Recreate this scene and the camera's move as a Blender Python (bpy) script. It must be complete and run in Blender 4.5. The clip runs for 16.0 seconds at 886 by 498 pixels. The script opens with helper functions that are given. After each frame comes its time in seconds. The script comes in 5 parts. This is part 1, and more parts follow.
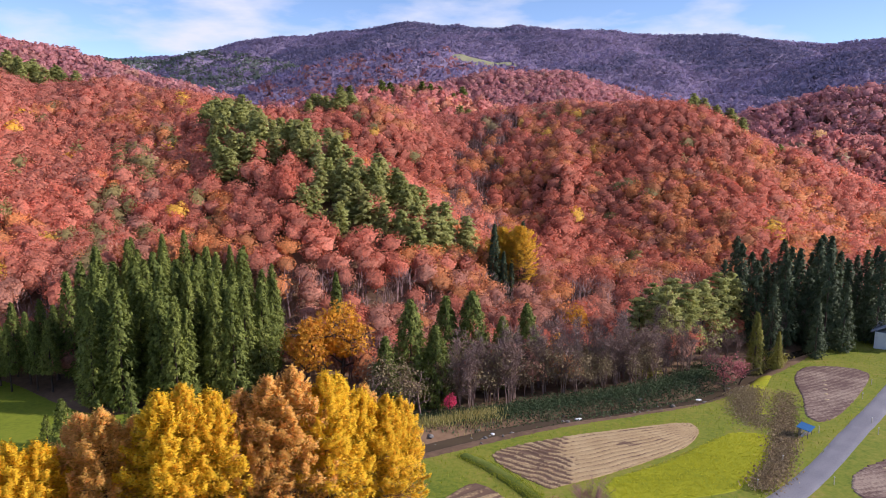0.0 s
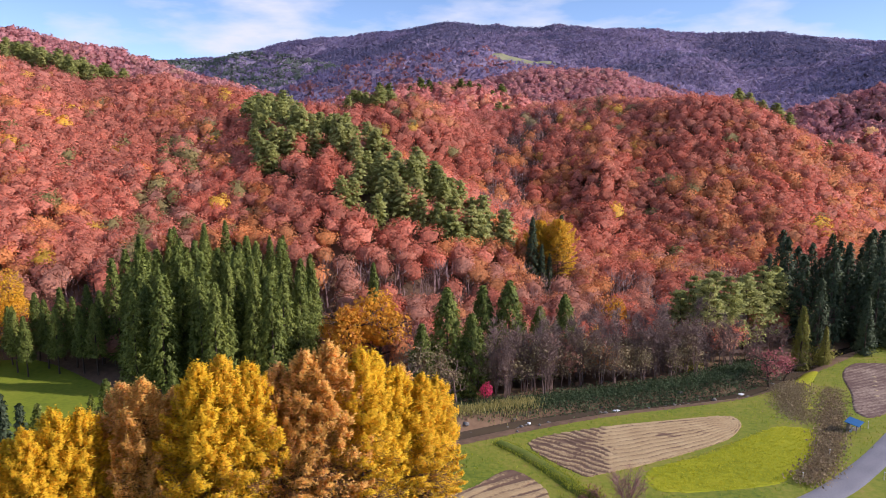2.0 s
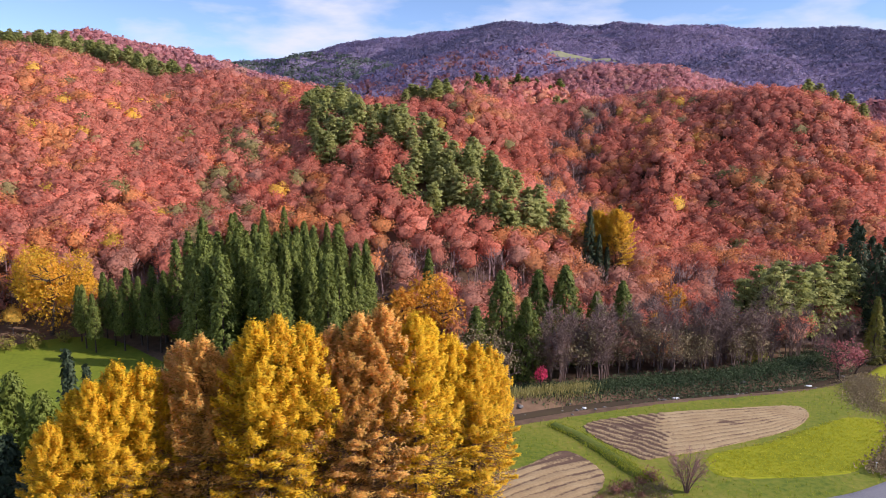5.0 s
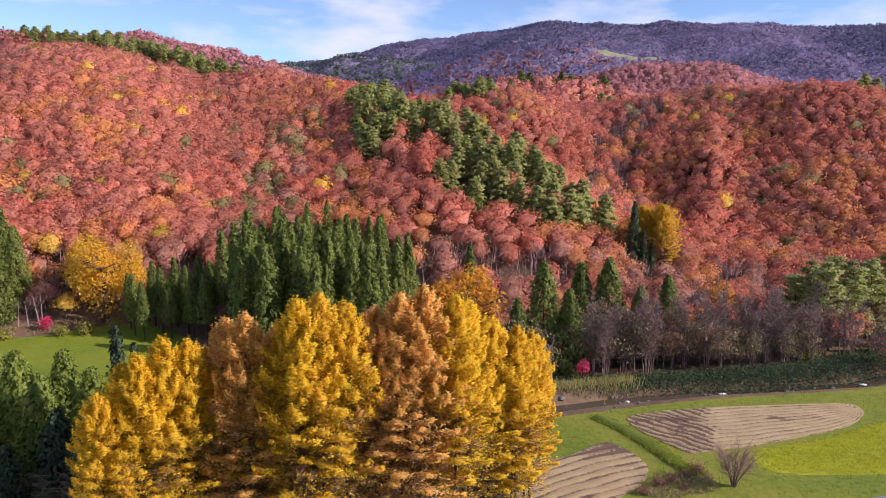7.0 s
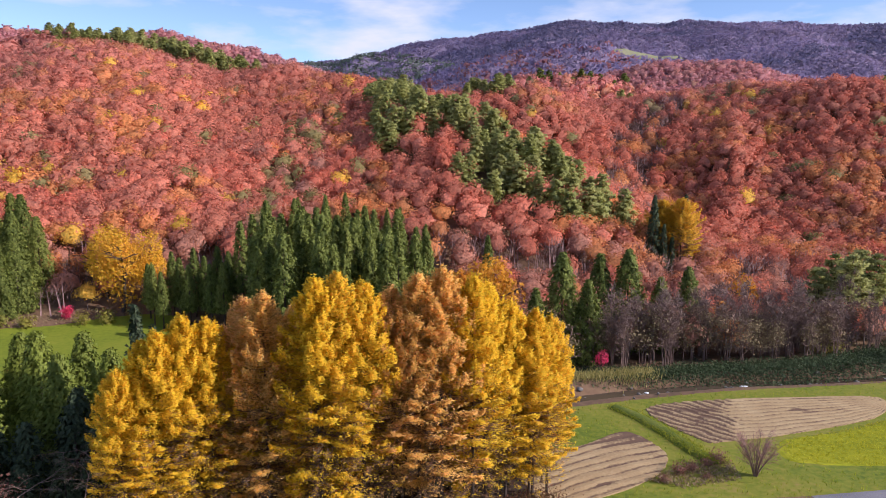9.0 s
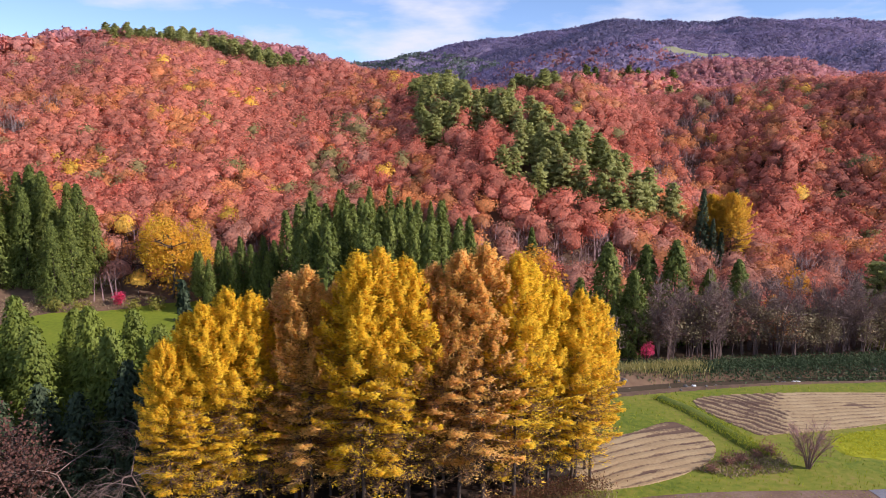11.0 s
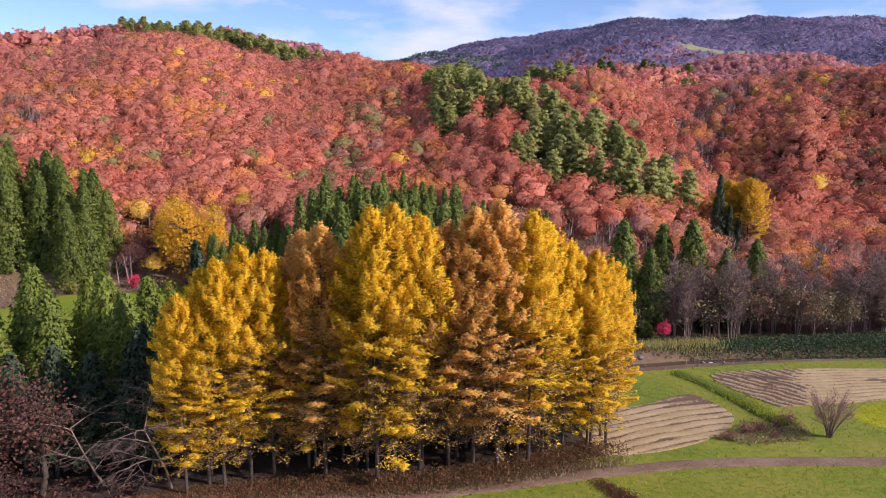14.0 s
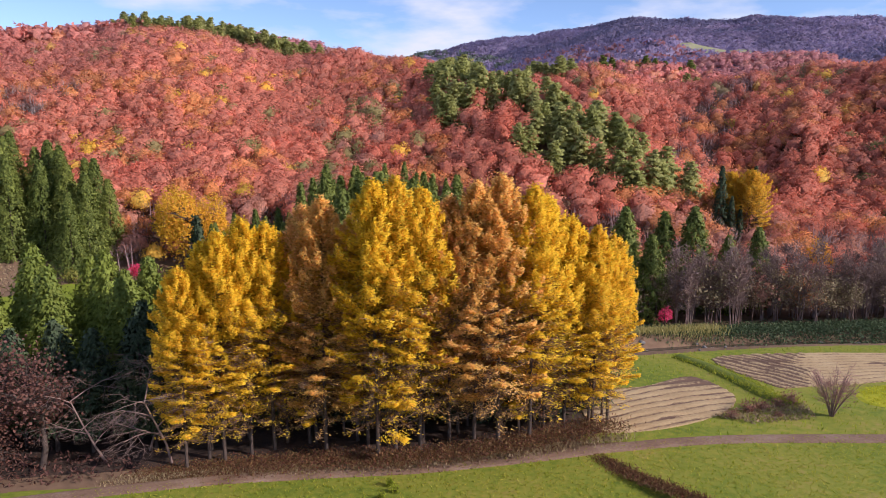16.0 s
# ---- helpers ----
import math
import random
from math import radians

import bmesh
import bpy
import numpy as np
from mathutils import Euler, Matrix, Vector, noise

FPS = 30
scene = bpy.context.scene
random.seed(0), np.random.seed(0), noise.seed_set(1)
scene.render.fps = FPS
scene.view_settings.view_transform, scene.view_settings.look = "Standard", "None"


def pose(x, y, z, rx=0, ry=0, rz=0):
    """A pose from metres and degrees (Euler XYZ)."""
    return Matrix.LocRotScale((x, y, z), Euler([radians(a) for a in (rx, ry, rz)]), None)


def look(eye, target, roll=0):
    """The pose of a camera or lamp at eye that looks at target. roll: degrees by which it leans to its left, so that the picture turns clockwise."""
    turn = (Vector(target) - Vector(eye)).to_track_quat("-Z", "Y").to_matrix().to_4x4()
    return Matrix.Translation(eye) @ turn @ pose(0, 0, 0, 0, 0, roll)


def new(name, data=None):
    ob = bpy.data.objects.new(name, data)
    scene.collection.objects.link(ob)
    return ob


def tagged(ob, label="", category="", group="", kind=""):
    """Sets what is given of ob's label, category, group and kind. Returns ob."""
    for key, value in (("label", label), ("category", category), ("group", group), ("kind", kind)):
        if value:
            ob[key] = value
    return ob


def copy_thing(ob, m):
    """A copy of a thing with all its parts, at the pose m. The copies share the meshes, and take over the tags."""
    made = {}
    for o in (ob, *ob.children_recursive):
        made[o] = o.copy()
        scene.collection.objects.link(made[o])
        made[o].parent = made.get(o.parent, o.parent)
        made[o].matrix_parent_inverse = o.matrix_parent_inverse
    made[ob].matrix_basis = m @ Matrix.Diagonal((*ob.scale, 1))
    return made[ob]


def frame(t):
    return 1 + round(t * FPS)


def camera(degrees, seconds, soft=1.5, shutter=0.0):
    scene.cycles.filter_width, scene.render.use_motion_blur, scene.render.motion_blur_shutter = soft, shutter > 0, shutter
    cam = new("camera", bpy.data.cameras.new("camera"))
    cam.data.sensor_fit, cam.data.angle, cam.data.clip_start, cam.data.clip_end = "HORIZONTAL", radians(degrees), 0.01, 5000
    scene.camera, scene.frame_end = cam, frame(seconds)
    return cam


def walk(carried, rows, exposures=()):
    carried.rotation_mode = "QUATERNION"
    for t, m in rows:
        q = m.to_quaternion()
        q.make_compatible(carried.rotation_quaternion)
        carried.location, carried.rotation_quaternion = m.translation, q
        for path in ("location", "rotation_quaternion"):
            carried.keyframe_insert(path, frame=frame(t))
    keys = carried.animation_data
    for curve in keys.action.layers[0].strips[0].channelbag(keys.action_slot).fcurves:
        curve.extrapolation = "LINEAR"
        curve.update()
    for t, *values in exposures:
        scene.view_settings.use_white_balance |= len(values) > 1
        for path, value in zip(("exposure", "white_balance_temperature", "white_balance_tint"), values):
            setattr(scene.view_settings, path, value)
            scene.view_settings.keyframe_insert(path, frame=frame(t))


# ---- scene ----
cam = camera(64.2, 16.0, 0.7)
EXPOSURE = (0.2, 6150.0, 22.0)     # stops, kelvin, tint
PATH = [
    (0, (0.019, -0.283, 38.152), (19.876, 96.312, 21.568), 0.05),
    (0.5, (0.036, -0.296, 37.739), (17.822, 96.703, 21.158), 0.04),
    (1, (0.050, -0.302, 37.288), (16.398, 96.966, 20.808), 0.03),
    (1.5, (0.061, -0.303, 36.813), (15.463, 97.118, 20.318), 0.03),
    (2, (0.070, -0.298, 36.329), (14.680, 97.244, 19.834), 0.03),
    (2.5, (0.075, -0.288, 35.843), (13.884, 97.378, 19.391), 0.02),
    (3, (0.078, -0.274, 35.365), (13.034, 97.516, 18.953), 0.02),
    (3.5, (0.079, -0.256, 34.898), (12.137, 97.647, 18.478), -0.09),
    (4, (0.078, -0.235, 34.447), (10.779, 97.819, 17.985), -0.09),
    (6.5, (0.047, -0.096, 32.426), (1.772, 98.556, 16.160), -0.07),
    (7, (0.037, -0.065, 32.055), (1.045, 98.599, 15.795), -0.08),
    (7.5, (0.027, -0.034, 31.685), (0.563, 98.627, 15.389), -0.08),
    (8, (0.015, -0.004, 31.312), (-0.057, 98.662, 15.034), 0.01),
    (8.5, (0.004, 0.026, 30.932), (-0.753, 98.697, 14.704), 0.01),
    (9, (-0.008, 0.053, 30.541), (-1.494, 98.717, 14.313), -0.00),
    (9.5, (-0.020, 0.079, 30.134), (-2.968, 98.719, 13.960), -0.02),
    (10, (-0.032, 0.103, 29.708), (-4.974, 98.657, 13.502), 0.06),
    (12.5, (-0.084, 0.166, 27.249), (-8.611, 98.503, 11.212), -0.09),
    (13, (-0.091, 0.164, 26.702), (-8.552, 98.500, 10.625), -0.09),
    (13.5, (-0.097, 0.156, 26.149), (-9.049, 98.451, 10.085), -0.10),
    (14, (-0.102, 0.142, 25.598), (-9.575, 98.391, 9.554), -0.00),
    (14.5, (-0.104, 0.122, 25.062), (-9.798, 98.346, 9.001), -0.01),
    (15, (-0.105, 0.093, 24.556), (-9.803, 98.326, 8.544), -0.01),
    (15.5, (-0.104, 0.057, 24.098), (-9.755, 98.294, 8.087), -0.01),
    (16, (-0.100, 0.013, 23.708), (-9.730, 98.245, 7.655), 0.09),
]
walk(cam, [(t, look(eye, target, roll)) for t, eye, target, roll in PATH], [(0.0, *EXPOSURE), (16.0, *EXPOSURE)])

# ---- world, sun ----
SUN_AZ, SUN_EL = 107.0, 30.0          # degrees clockwise from +y, degrees above the horizon
world = bpy.data.worlds.new("autumn_sky")
scene.world = world
world.use_nodes = True
wn, wl = world.node_tree.nodes, world.node_tree.links
wn.clear()
w_out = wn.new("ShaderNodeOutputWorld")
w_bg = wn.new("ShaderNodeBackground")
w_sky = wn.new("ShaderNodeTexSky")
w_sky.sky_type = "NISHITA"
w_sky.sun_disc = False
w_sky.sun_elevation = radians(SUN_EL)
w_sky.sun_rotation = radians(SUN_AZ)
w_sky.air_density, w_sky.dust_density, w_sky.ozone_density = 0.7, 0.0, 2.5
w_co = wn.new("ShaderNodeTexCoord")
w_map = wn.new("ShaderNodeMapping")
w_map.inputs["Scale"].default_value = (1.0, 1.0, 3.4)
w_map.inputs["Location"].default_value = (1.15, 0.4, 0.12)
w_noise = wn.new("ShaderNodeTexNoise")
w_noise.inputs["Scale"].default_value = 3.1
w_noise.inputs["Detail"].default_value = 7.0
w_noise.inputs["Roughness"].default_value = 0.52
w_ramp = wn.new("ShaderNodeValToRGB")
w_ramp.color_ramp.elements[0].position, w_ramp.color_ramp.elements[1].position = 0.49, 0.61
w_ramp.color_ramp.elements[0].color = (0.0, 0.0, 0.0, 1)
w_ramp.color_ramp.elements[1].color = (0.9, 0.9, 0.9, 1)
w_mix = wn.new("ShaderNodeMix")
w_mix.data_type = "RGBA"
w_mix.inputs[7].default_value = (4.9, 5.1, 5.5, 1)
wl.new(w_co.outputs["Generated"], w_map.inputs["Vector"])
wl.new(w_map.outputs["Vector"], w_noise.inputs["Vector"])
wl.new(w_noise.outputs["Fac"], w_ramp.inputs["Fac"])
wl.new(w_ramp.outputs["Color"], w_mix.inputs[0])
wl.new(w_sky.outputs["Color"], w_mix.inputs[6])
wl.new(w_mix.outputs[2], w_bg.inputs["Color"])
w_bg.inputs["Strength"].default_value = 0.15
wl.new(w_bg.outputs["Background"], w_out.inputs["Surface"])

sun_data = bpy.data.lights.new("sun", "SUN")
sun_data.energy, sun_data.angle, sun_data.color = 4.7, radians(0.6), (1.0, 0.93, 0.82)
sun = new("sun", sun_data)
sa, se = radians(SUN_AZ), radians(SUN_EL)
SUN_DIR = Vector((math.sin(sa) * math.cos(se), math.cos(sa) * math.cos(se), math.sin(se)))
sun.matrix_world = look(tuple(SUN_DIR * 300), (0, 0, 0))

# ---- small tools ----
rng = np.random.default_rng(11)


def vnoise(x, y, seed=0):
    """Smooth value noise in 0..1 over the plane."""
    x, y = np.asarray(x, float), np.asarray(y, float)
    xi, yi = np.floor(x).astype(np.int64), np.floor(y).astype(np.int64)
    fx, fy = x - xi, y - yi
    fx, fy = fx * fx * (3 - 2 * fx), fy * fy * (3 - 2 * fy)

    def h(a, b):
        n = (a * 374761393 + b * 668265263 + seed * 974711) & 0x7FFFFFFF
        n = ((n ^ (n >> 13)) * 1274126177) & 0x7FFFFFFF
        return ((n ^ (n >> 16)) & 0xFFFF) / 65535.0

    return (h(xi, yi) * (1 - fx) + h(xi + 1, yi) * fx) * (1 - fy) + (h(xi, yi + 1) * (1 - fx) + h(xi + 1, yi + 1) * fx) * fy


def fbm(x, y, seed=0, octaves=4):
    s, a, t = 0.0, 0.5, 0.0
    for k in range(octaves):
        s, t = s + a * vnoise(x * 2 ** k, y * 2 ** k, seed + k), t + a
        a *= 0.5
    return s / t


def line_dist(x, y, nodes):
    """Distance to a polyline, and its height (third value of each node) at the nearest place."""
    best, high = np.full(np.shape(x), 1e9), np.zeros(np.shape(x))
    for a, b in zip(nodes[:-1], nodes[1:]):
        dx, dy = b[0] - a[0], b[1] - a[1]
        t = np.clip(((x - a[0]) * dx + (y - a[1]) * dy) / (dx * dx + dy * dy), 0, 1)
        d = np.hypot(x - a[0] - t * dx, y - a[1] - t * dy)
        z = a[2] + t * (b[2] - a[2])
        high = np.where(d < best, z, high)
        best = np.minimum(best, d)
    return best, high


def ridge_height(x, y, nodes, slope, rnd):
    """Height of a ridge: the highest of its straight stretches, each with even flanks and a rounded crest."""
    best = np.full(np.shape(x), -1e3)
    for a, b in zip(nodes[:-1], nodes[1:]):
        dx, dy = b[0] - a[0], b[1] - a[1]
        t = np.clip(((x - a[0]) * dx + (y - a[1]) * dy) / (dx * dx + dy * dy), 0, 1)
        d2 = (x - a[0] - t * dx) ** 2 + (y - a[1] - t * dy) ** 2
        best = np.maximum(best, a[2] + t * (b[2] - a[2]) - slope * (np.sqrt(d2 + rnd * rnd) - rnd))
    return best


# ---- the lie of the land ----
# crest lines (x, y, ground height), the slope of the flanks, and the roundness of the crest
RIDGES = [
    # left hill, its crest and the long front flank
    ([(-255, 250, 49), (-239, 285, 55), (-225, 300, 58), (-194, 305, 58), (-166, 312, 62), (-140, 312, 62), (-118, 308, 57), (-98, 302, 52), (-77, 300, 50), (-64, 290, 48), (-45, 268, 43), (-33, 250, 38)], 0.36, 10),
    ([(-140, 300, 58), (-100, 255, 40), (-84, 225, 30), (-76, 190, 18)], 0.40, 8),
    ([(-230, 300, 55), (-190, 230, 36), (-165, 180, 20)], 0.34, 10),
    # pine spur
    ([(-33, 250, 37), (-18, 218, 34), (-7, 203, 32), (2, 192, 29), (11, 183, 23), (17, 177, 19), (25, 170, 11), (31, 165, 7), (36, 160, 4)], 0.62, 7),
    # ridge behind the spur, with ribs into the side valley
    ([(-64, 290, 46), (-20, 284, 40), (10, 287, 41), (29, 292, 42), (43, 300, 39), (58, 308, 37), (73, 315, 35)], 0.52, 6),
    ([(29, 290, 40), (38, 262, 23), (42, 240, 10)], 0.60, 4),
    # round hill
    ([(73, 315, 35), (82, 305, 39), (95, 295, 40), (113, 290, 42), (128, 268, 41), (138, 255, 40), (147, 245, 38), (157, 235, 31), (169, 225, 27), (174, 216, 20), (182, 206, 12), (188, 196, 5)], 0.56, 8),
    ([(112, 288, 42), (103, 262, 33), (92, 234, 22), (80, 204, 10), (74, 190, 4)], 1.25, 4),
    ([(138, 255, 39), (132, 215, 21), (124, 180, 8)], 0.52, 9),
    ([(113, 290, 40), (121, 360, 42), (150, 420, 44)], 0.45, 14),
    # hills up the valley
    ([(-335, 560, 102), (-293, 580, 101), (-250, 600, 105), (-225, 600, 101), (-193, 590, 92), (-150, 580, 83), (-115, 540, 71), (-60, 470, 56)], 0.42, 14),
    ([(17, 390, 48), (46, 400, 54), (65, 400, 53), (95, 390, 46), (105, 370, 40)], 0.42, 12),
    ([(88, 640, 69), (131, 650, 73), (187, 660, 82), (237, 650, 85), (261, 640, 77), (270, 600, 60)], 0.40, 16),
    ([(300, 430, 36), (328, 440, 48), (349, 440, 55), (363, 430, 58), (384, 410, 59), (411, 380, 55)], 0.50, 12),
    ([(242, 320, 26), (263, 320, 27), (277, 310, 26), (284, 300, 25), (307, 280, 22)], 0.45, 10),
    ([(471, 900, 76), (538, 900, 70), (577, 880, 77), (607, 850, 73)], 0.30, 30),
    # dark conifer hill, pasture hill, mauve ridges
    ([(-349, 1250, 137), (-299, 1260, 144), (-268, 1280, 151), (-217, 1300, 150), (-189, 1300, 155), (-146, 1300, 168), (-92, 1280, 165), (-44, 1250, 151), (-7, 1200, 134), (28, 1150, 116)], 0.45, 25),
    ([(43, 980, 110), (88, 970, 125), (118, 970, 138), (156, 970, 145), (195, 970, 144), (271, 960, 132), (315, 950, 118), (404, 900, 100)], 0.36, 30),
    ([(713, 1250, 73), (838, 1280, 107), (924, 1300, 143), (972, 1280, 158), (1011, 1250, 167), (1069, 1150, 169), (1125, 1050, 165)], 0.36, 40),
    ([(200, 1500, 175), (450, 1600, 180), (620, 1500, 150)], 0.30, 60),
    # the far mountain
    ([(-622, 1953, 225), (-454, 1999, 205), (-320, 2025, 216), (-148, 2044, 236), (-28, 2050, 274), (126, 2046, 283), (204, 2040, 311), (313, 2026, 325), (437, 2003, 327), (559, 1972, 310), (737, 1913, 314), (890, 1847, 292), (994, 1793, 286), (1091, 1735, 283), (1171, 1682, 262), (1286, 1596, 245), (1342, 1549, 249), (1393, 1504, 251), (1531, 1363, 229), (1676, 1181, 218)], 0.34, 60),
]
STREAM = [(-60, 76, 0), (-20, 77, 0), (0, 79, 0), (14.5, 83, 0), (22, 85.2, 0), (35, 87.6, 0), (44, 88.3, 0), (56, 89.5, 0), (66, 94, 0), (80, 104, 0), (120, 120, 0)]


def plane(x, y):
    return -0.045 * (np.clip(y, 15, 130) - 54) + 0.02 * np.clip(x, -90, 130)


def land(x, y):
    """Ground height."""
    x, y = np.asarray(x, float), np.asarray(y, float)
    d, _ = line_dist(x, y, STREAM)
    base = plane(x, y)
    far = np.clip((y - 100) / 250, 0, 8)
    acc = np.exp((base + far * 3.0) / 3.0)
    near = np.clip((np.hypot(x, y) - 108) / 55, 0, 1)
    dist = np.hypot(x, y)
    rough = (fbm(x / 34, y / 34, 5, 3) - 0.5) * 11 + (fbm(x / 150, y / 150, 9, 3) - 0.5) * np.clip(dist / 30 - 10, 0, 30) + (fbm(x / 420, y / 420, 13, 3) - 0.5) * np.clip(dist / 20 - 50, 0, 50)
    for nodes, slope, rnd in RIDGES:
        acc = acc + np.exp(np.clip((ridge_height(x, y, nodes, slope, rnd) + rough * 0.8) / 3.0, -60, 200)) * (near > 0)
    z = 3.0 * np.log(acc)
    z = base + (z - base) * near * near * (3 - 2 * near)
    cut = np.clip(1 - d / 3.4, 0, 1)
    return z - 1.5 * cut * cut * (3 - 2 * cut)


# ---- materials ----
def material(name, rough=0.8):
    m = bpy.data.materials.new(name)
    m.use_nodes = True
    b = m.node_tree.nodes["Principled BSDF"]
    b.inputs["Roughness"].default_value = rough
    b.inputs["Specular IOR Level"].default_value = 0.25
    return m, m.node_tree.nodes, m.node_tree.links, b


def noisy(name, colours, scale, rough=0.85, bump=0.3, fine=6.0, stretch=(1, 1, 1), dist=0.05):
    """Two scales of noise over object space through a ramp of colours, with a bump."""
    m, n, l, b = material(name, rough)
    co, mp = n.new("ShaderNodeTexCoord"), n.new("ShaderNodeMapping")
    mp.inputs["Scale"].default_value = stretch
    n1, n2 = n.new("ShaderNodeTexNoise"), n.new("ShaderNodeTexNoise")
    n1.inputs["Scale"].default_value, n2.inputs["Scale"].default_value = scale, scale * fine
    n1.inputs["Detail"].default_value, n2.inputs["Detail"].default_value = 6, 5
    mix = n.new("ShaderNodeMix")
    mix.inputs[0].default_value = 0.45
    ramp = n.new("ShaderNodeValToRGB")
    els = ramp.color_ramp.elements
    while len(els) < len(colours):
        els.new(0.5)
    for i, c in enumerate(colours):
        els[i].position = 0.3 + 0.4 * i / max(1, len(colours) - 1)
        els[i].color = (*c, 1)
    l.new(co.outputs["Object"], mp.inputs["Vector"])
    for q in (n1, n2):
        l.new(mp.outputs["Vector"], q.inputs["Vector"])
    l.new(n1.outputs["Fac"], mix.inputs[2])
    l.new(n2.outputs["Fac"], mix.inputs[3])
    l.new(mix.outputs[0], ramp.inputs["Fac"])
    l.new(ramp.outputs["Color"], b.inputs["Base Color"])
    bp = n.new("ShaderNodeBump")
    bp.inputs["Strength"].default_value, bp.inputs["Distance"].default_value = bump, dist
    l.new(n2.outputs["Fac"], bp.inputs["Height"])
    l.new(bp.outputs["Normal"], b.inputs["Normal"])
    return m


def leafy(name, colours=None, through_light=0.35, vary=0.25, by_leaf=0.5, cut=0.0, keep=0.5, speckle=0.0, bump=0.7):
    """Leaves: colour from the tree's own tint or a ramp of colours by leaf, part of the light passes through."""
    m, n, l, b = material(name, 0.65)
    geo = n.new("ShaderNodeNewGeometry")
    if colours is None:
        col = n.new("ShaderNodeAttribute")
        col.attribute_name = "tint"
        src = col.outputs["Color"]
    else:
        ramp = n.new("ShaderNodeValToRGB")
        els = ramp.color_ramp.elements
        while len(els) < len(colours):
            els.new(0.5)
        for i, c in enumerate(colours):
            els[i].position = i / max(1, len(colours) - 1)
            els[i].color = (*c, 1)
        info = n.new("ShaderNodeObjectInfo")
        add = n.new("ShaderNodeMath")
        add.operation = "MULTIPLY_ADD"
        add.inputs[1].default_value = by_leaf
        half = n.new("ShaderNodeMath")
        half.operation = "MULTIPLY"
        half.inputs[1].default_value = 1 - by_leaf
        l.new(info.outputs["Random"], half.inputs[0])
        l.new(geo.outputs["Random Per Island"], add.inputs[0])
        l.new(half.outputs[0], add.inputs[2])
        l.new(add.outputs[0], ramp.inputs["Fac"])
        src = ramp.outputs["Color"]
    hsv = n.new("ShaderNodeHueSaturation")
    mr = n.new("ShaderNodeMapRange")
    mr.inputs["To Min"].default_value, mr.inputs["To Max"].default_value = 1 - vary, 1 + vary
    l.new(geo.outputs["Random Per Island"], mr.inputs["Value"])
    value = mr.outputs["Result"]
    if speckle:
        # leaves of one crown differ among themselves
        sc, sn, sr, sm = n.new("ShaderNodeTexCoord"), n.new("ShaderNodeTexNoise"), n.new("ShaderNodeMapRange"), n.new("ShaderNodeMath")
        sn.inputs["Scale"].default_value, sn.inputs["Detail"].default_value = speckle, 3
        sr.inputs["From Min"].default_value, sr.inputs["From Max"].default_value = 0.3, 0.7
        sr.inputs["To Min"].default_value, sr.inputs["To Max"].default_value = 0.7, 1.3
        sm.operation = "MULTIPLY"
        l.new(sc.outputs["Object"], sn.inputs["Vector"])
        l.new(sn.outputs["Fac"], sr.inputs["Value"])
        l.new(sr.outputs["Result"], sm.inputs[0])
        l.new(value, sm.inputs[1])
        value = sm.outputs[0]
    l.new(value, hsv.inputs["Value"])
    l.new(src, hsv.inputs["Color"])
    l.new(hsv.outputs["Color"], b.inputs["Base Color"])
    co, nz, bp = n.new("ShaderNodeTexCoord"), n.new("ShaderNodeTexNoise"), n.new("ShaderNodeBump")
    nz.inputs["Scale"].default_value, nz.inputs["Detail"].default_value = 1.6, 4
    bp.inputs["Strength"].default_value, bp.inputs["Distance"].default_value = bump, 0.5
    l.new(co.outputs["Object"], nz.inputs["Vector"])
    l.new(nz.outputs["Fac"], bp.inputs["Height"])
    l.new(bp.outputs["Normal"], b.inputs["Normal"])
    tr = n.new("ShaderNodeBsdfTranslucent")
    l.new(hsv.outputs["Color"], tr.inputs["Color"])
    mix = n.new("ShaderNodeMixShader")
    mix.inputs[0].default_value = through_light
    l.new(b.outputs["BSDF"], mix.inputs[1])
    l.new(tr.outputs["BSDF"], mix.inputs[2])
    last = mix
    if cut:
        # a spray of small leaves: gaps between them let the light and the view through
        cc, cn, cg, ct, cm = (n.new("ShaderNodeTexCoord"), n.new("ShaderNodeTexNoise"), n.new("ShaderNodeMath"), n.new("ShaderNodeBsdfTransparent"), n.new("ShaderNodeMixShader"))
        cn.inputs["Scale"].default_value, cn.inputs["Detail"].default_value = cut, 2
        cg.operation = "GREATER_THAN"
        cg.inputs[1].default_value = keep
        l.new(cc.outputs["Object"], cn.inputs["Vector"])
        l.new(cn.outputs["Fac"], cg.inputs[0])
        l.new(cg.outputs[0], cm.inputs[0])
        l.new(ct.outputs["BSDF"], cm.inputs[1])
        l.new(mix.outputs["Shader"], cm.inputs[2])
        last = cm
    l.new(last.outputs["Shader"], n["Material Output"].inputs["Surface"])
    return m


M_FLOOR = noisy("leaf_litter", [(0.10, 0.065, 0.04), (0.19, 0.115, 0.07), (0.25, 0.16, 0.095)], 0.12, 0.95, 0.6, 9)
# distant ground: blue-mauve because the haze is painted into its colour
M_HAZE_FLOOR = noisy("hazed_brushwood", [(0.24, 0.185, 0.27), (0.28, 0.22, 0.32), (0.31, 0.24, 0.33)], 0.01, 0.95, 0.3, 9)
M_GRASS = noisy("short_grass", [(0.08, 0.125, 0.012), (0.16, 0.195, 0.018), (0.23, 0.225, 0.03), (0.30, 0.22, 0.07)], 0.11, 0.9, 0.9, 16)
M_LUSH = noisy("lush_grass", [(0.19, 0.22, 0.008), (0.31, 0.32, 0.01), (0.40, 0.36, 0.02)], 0.10, 0.9, 0.6, 14)
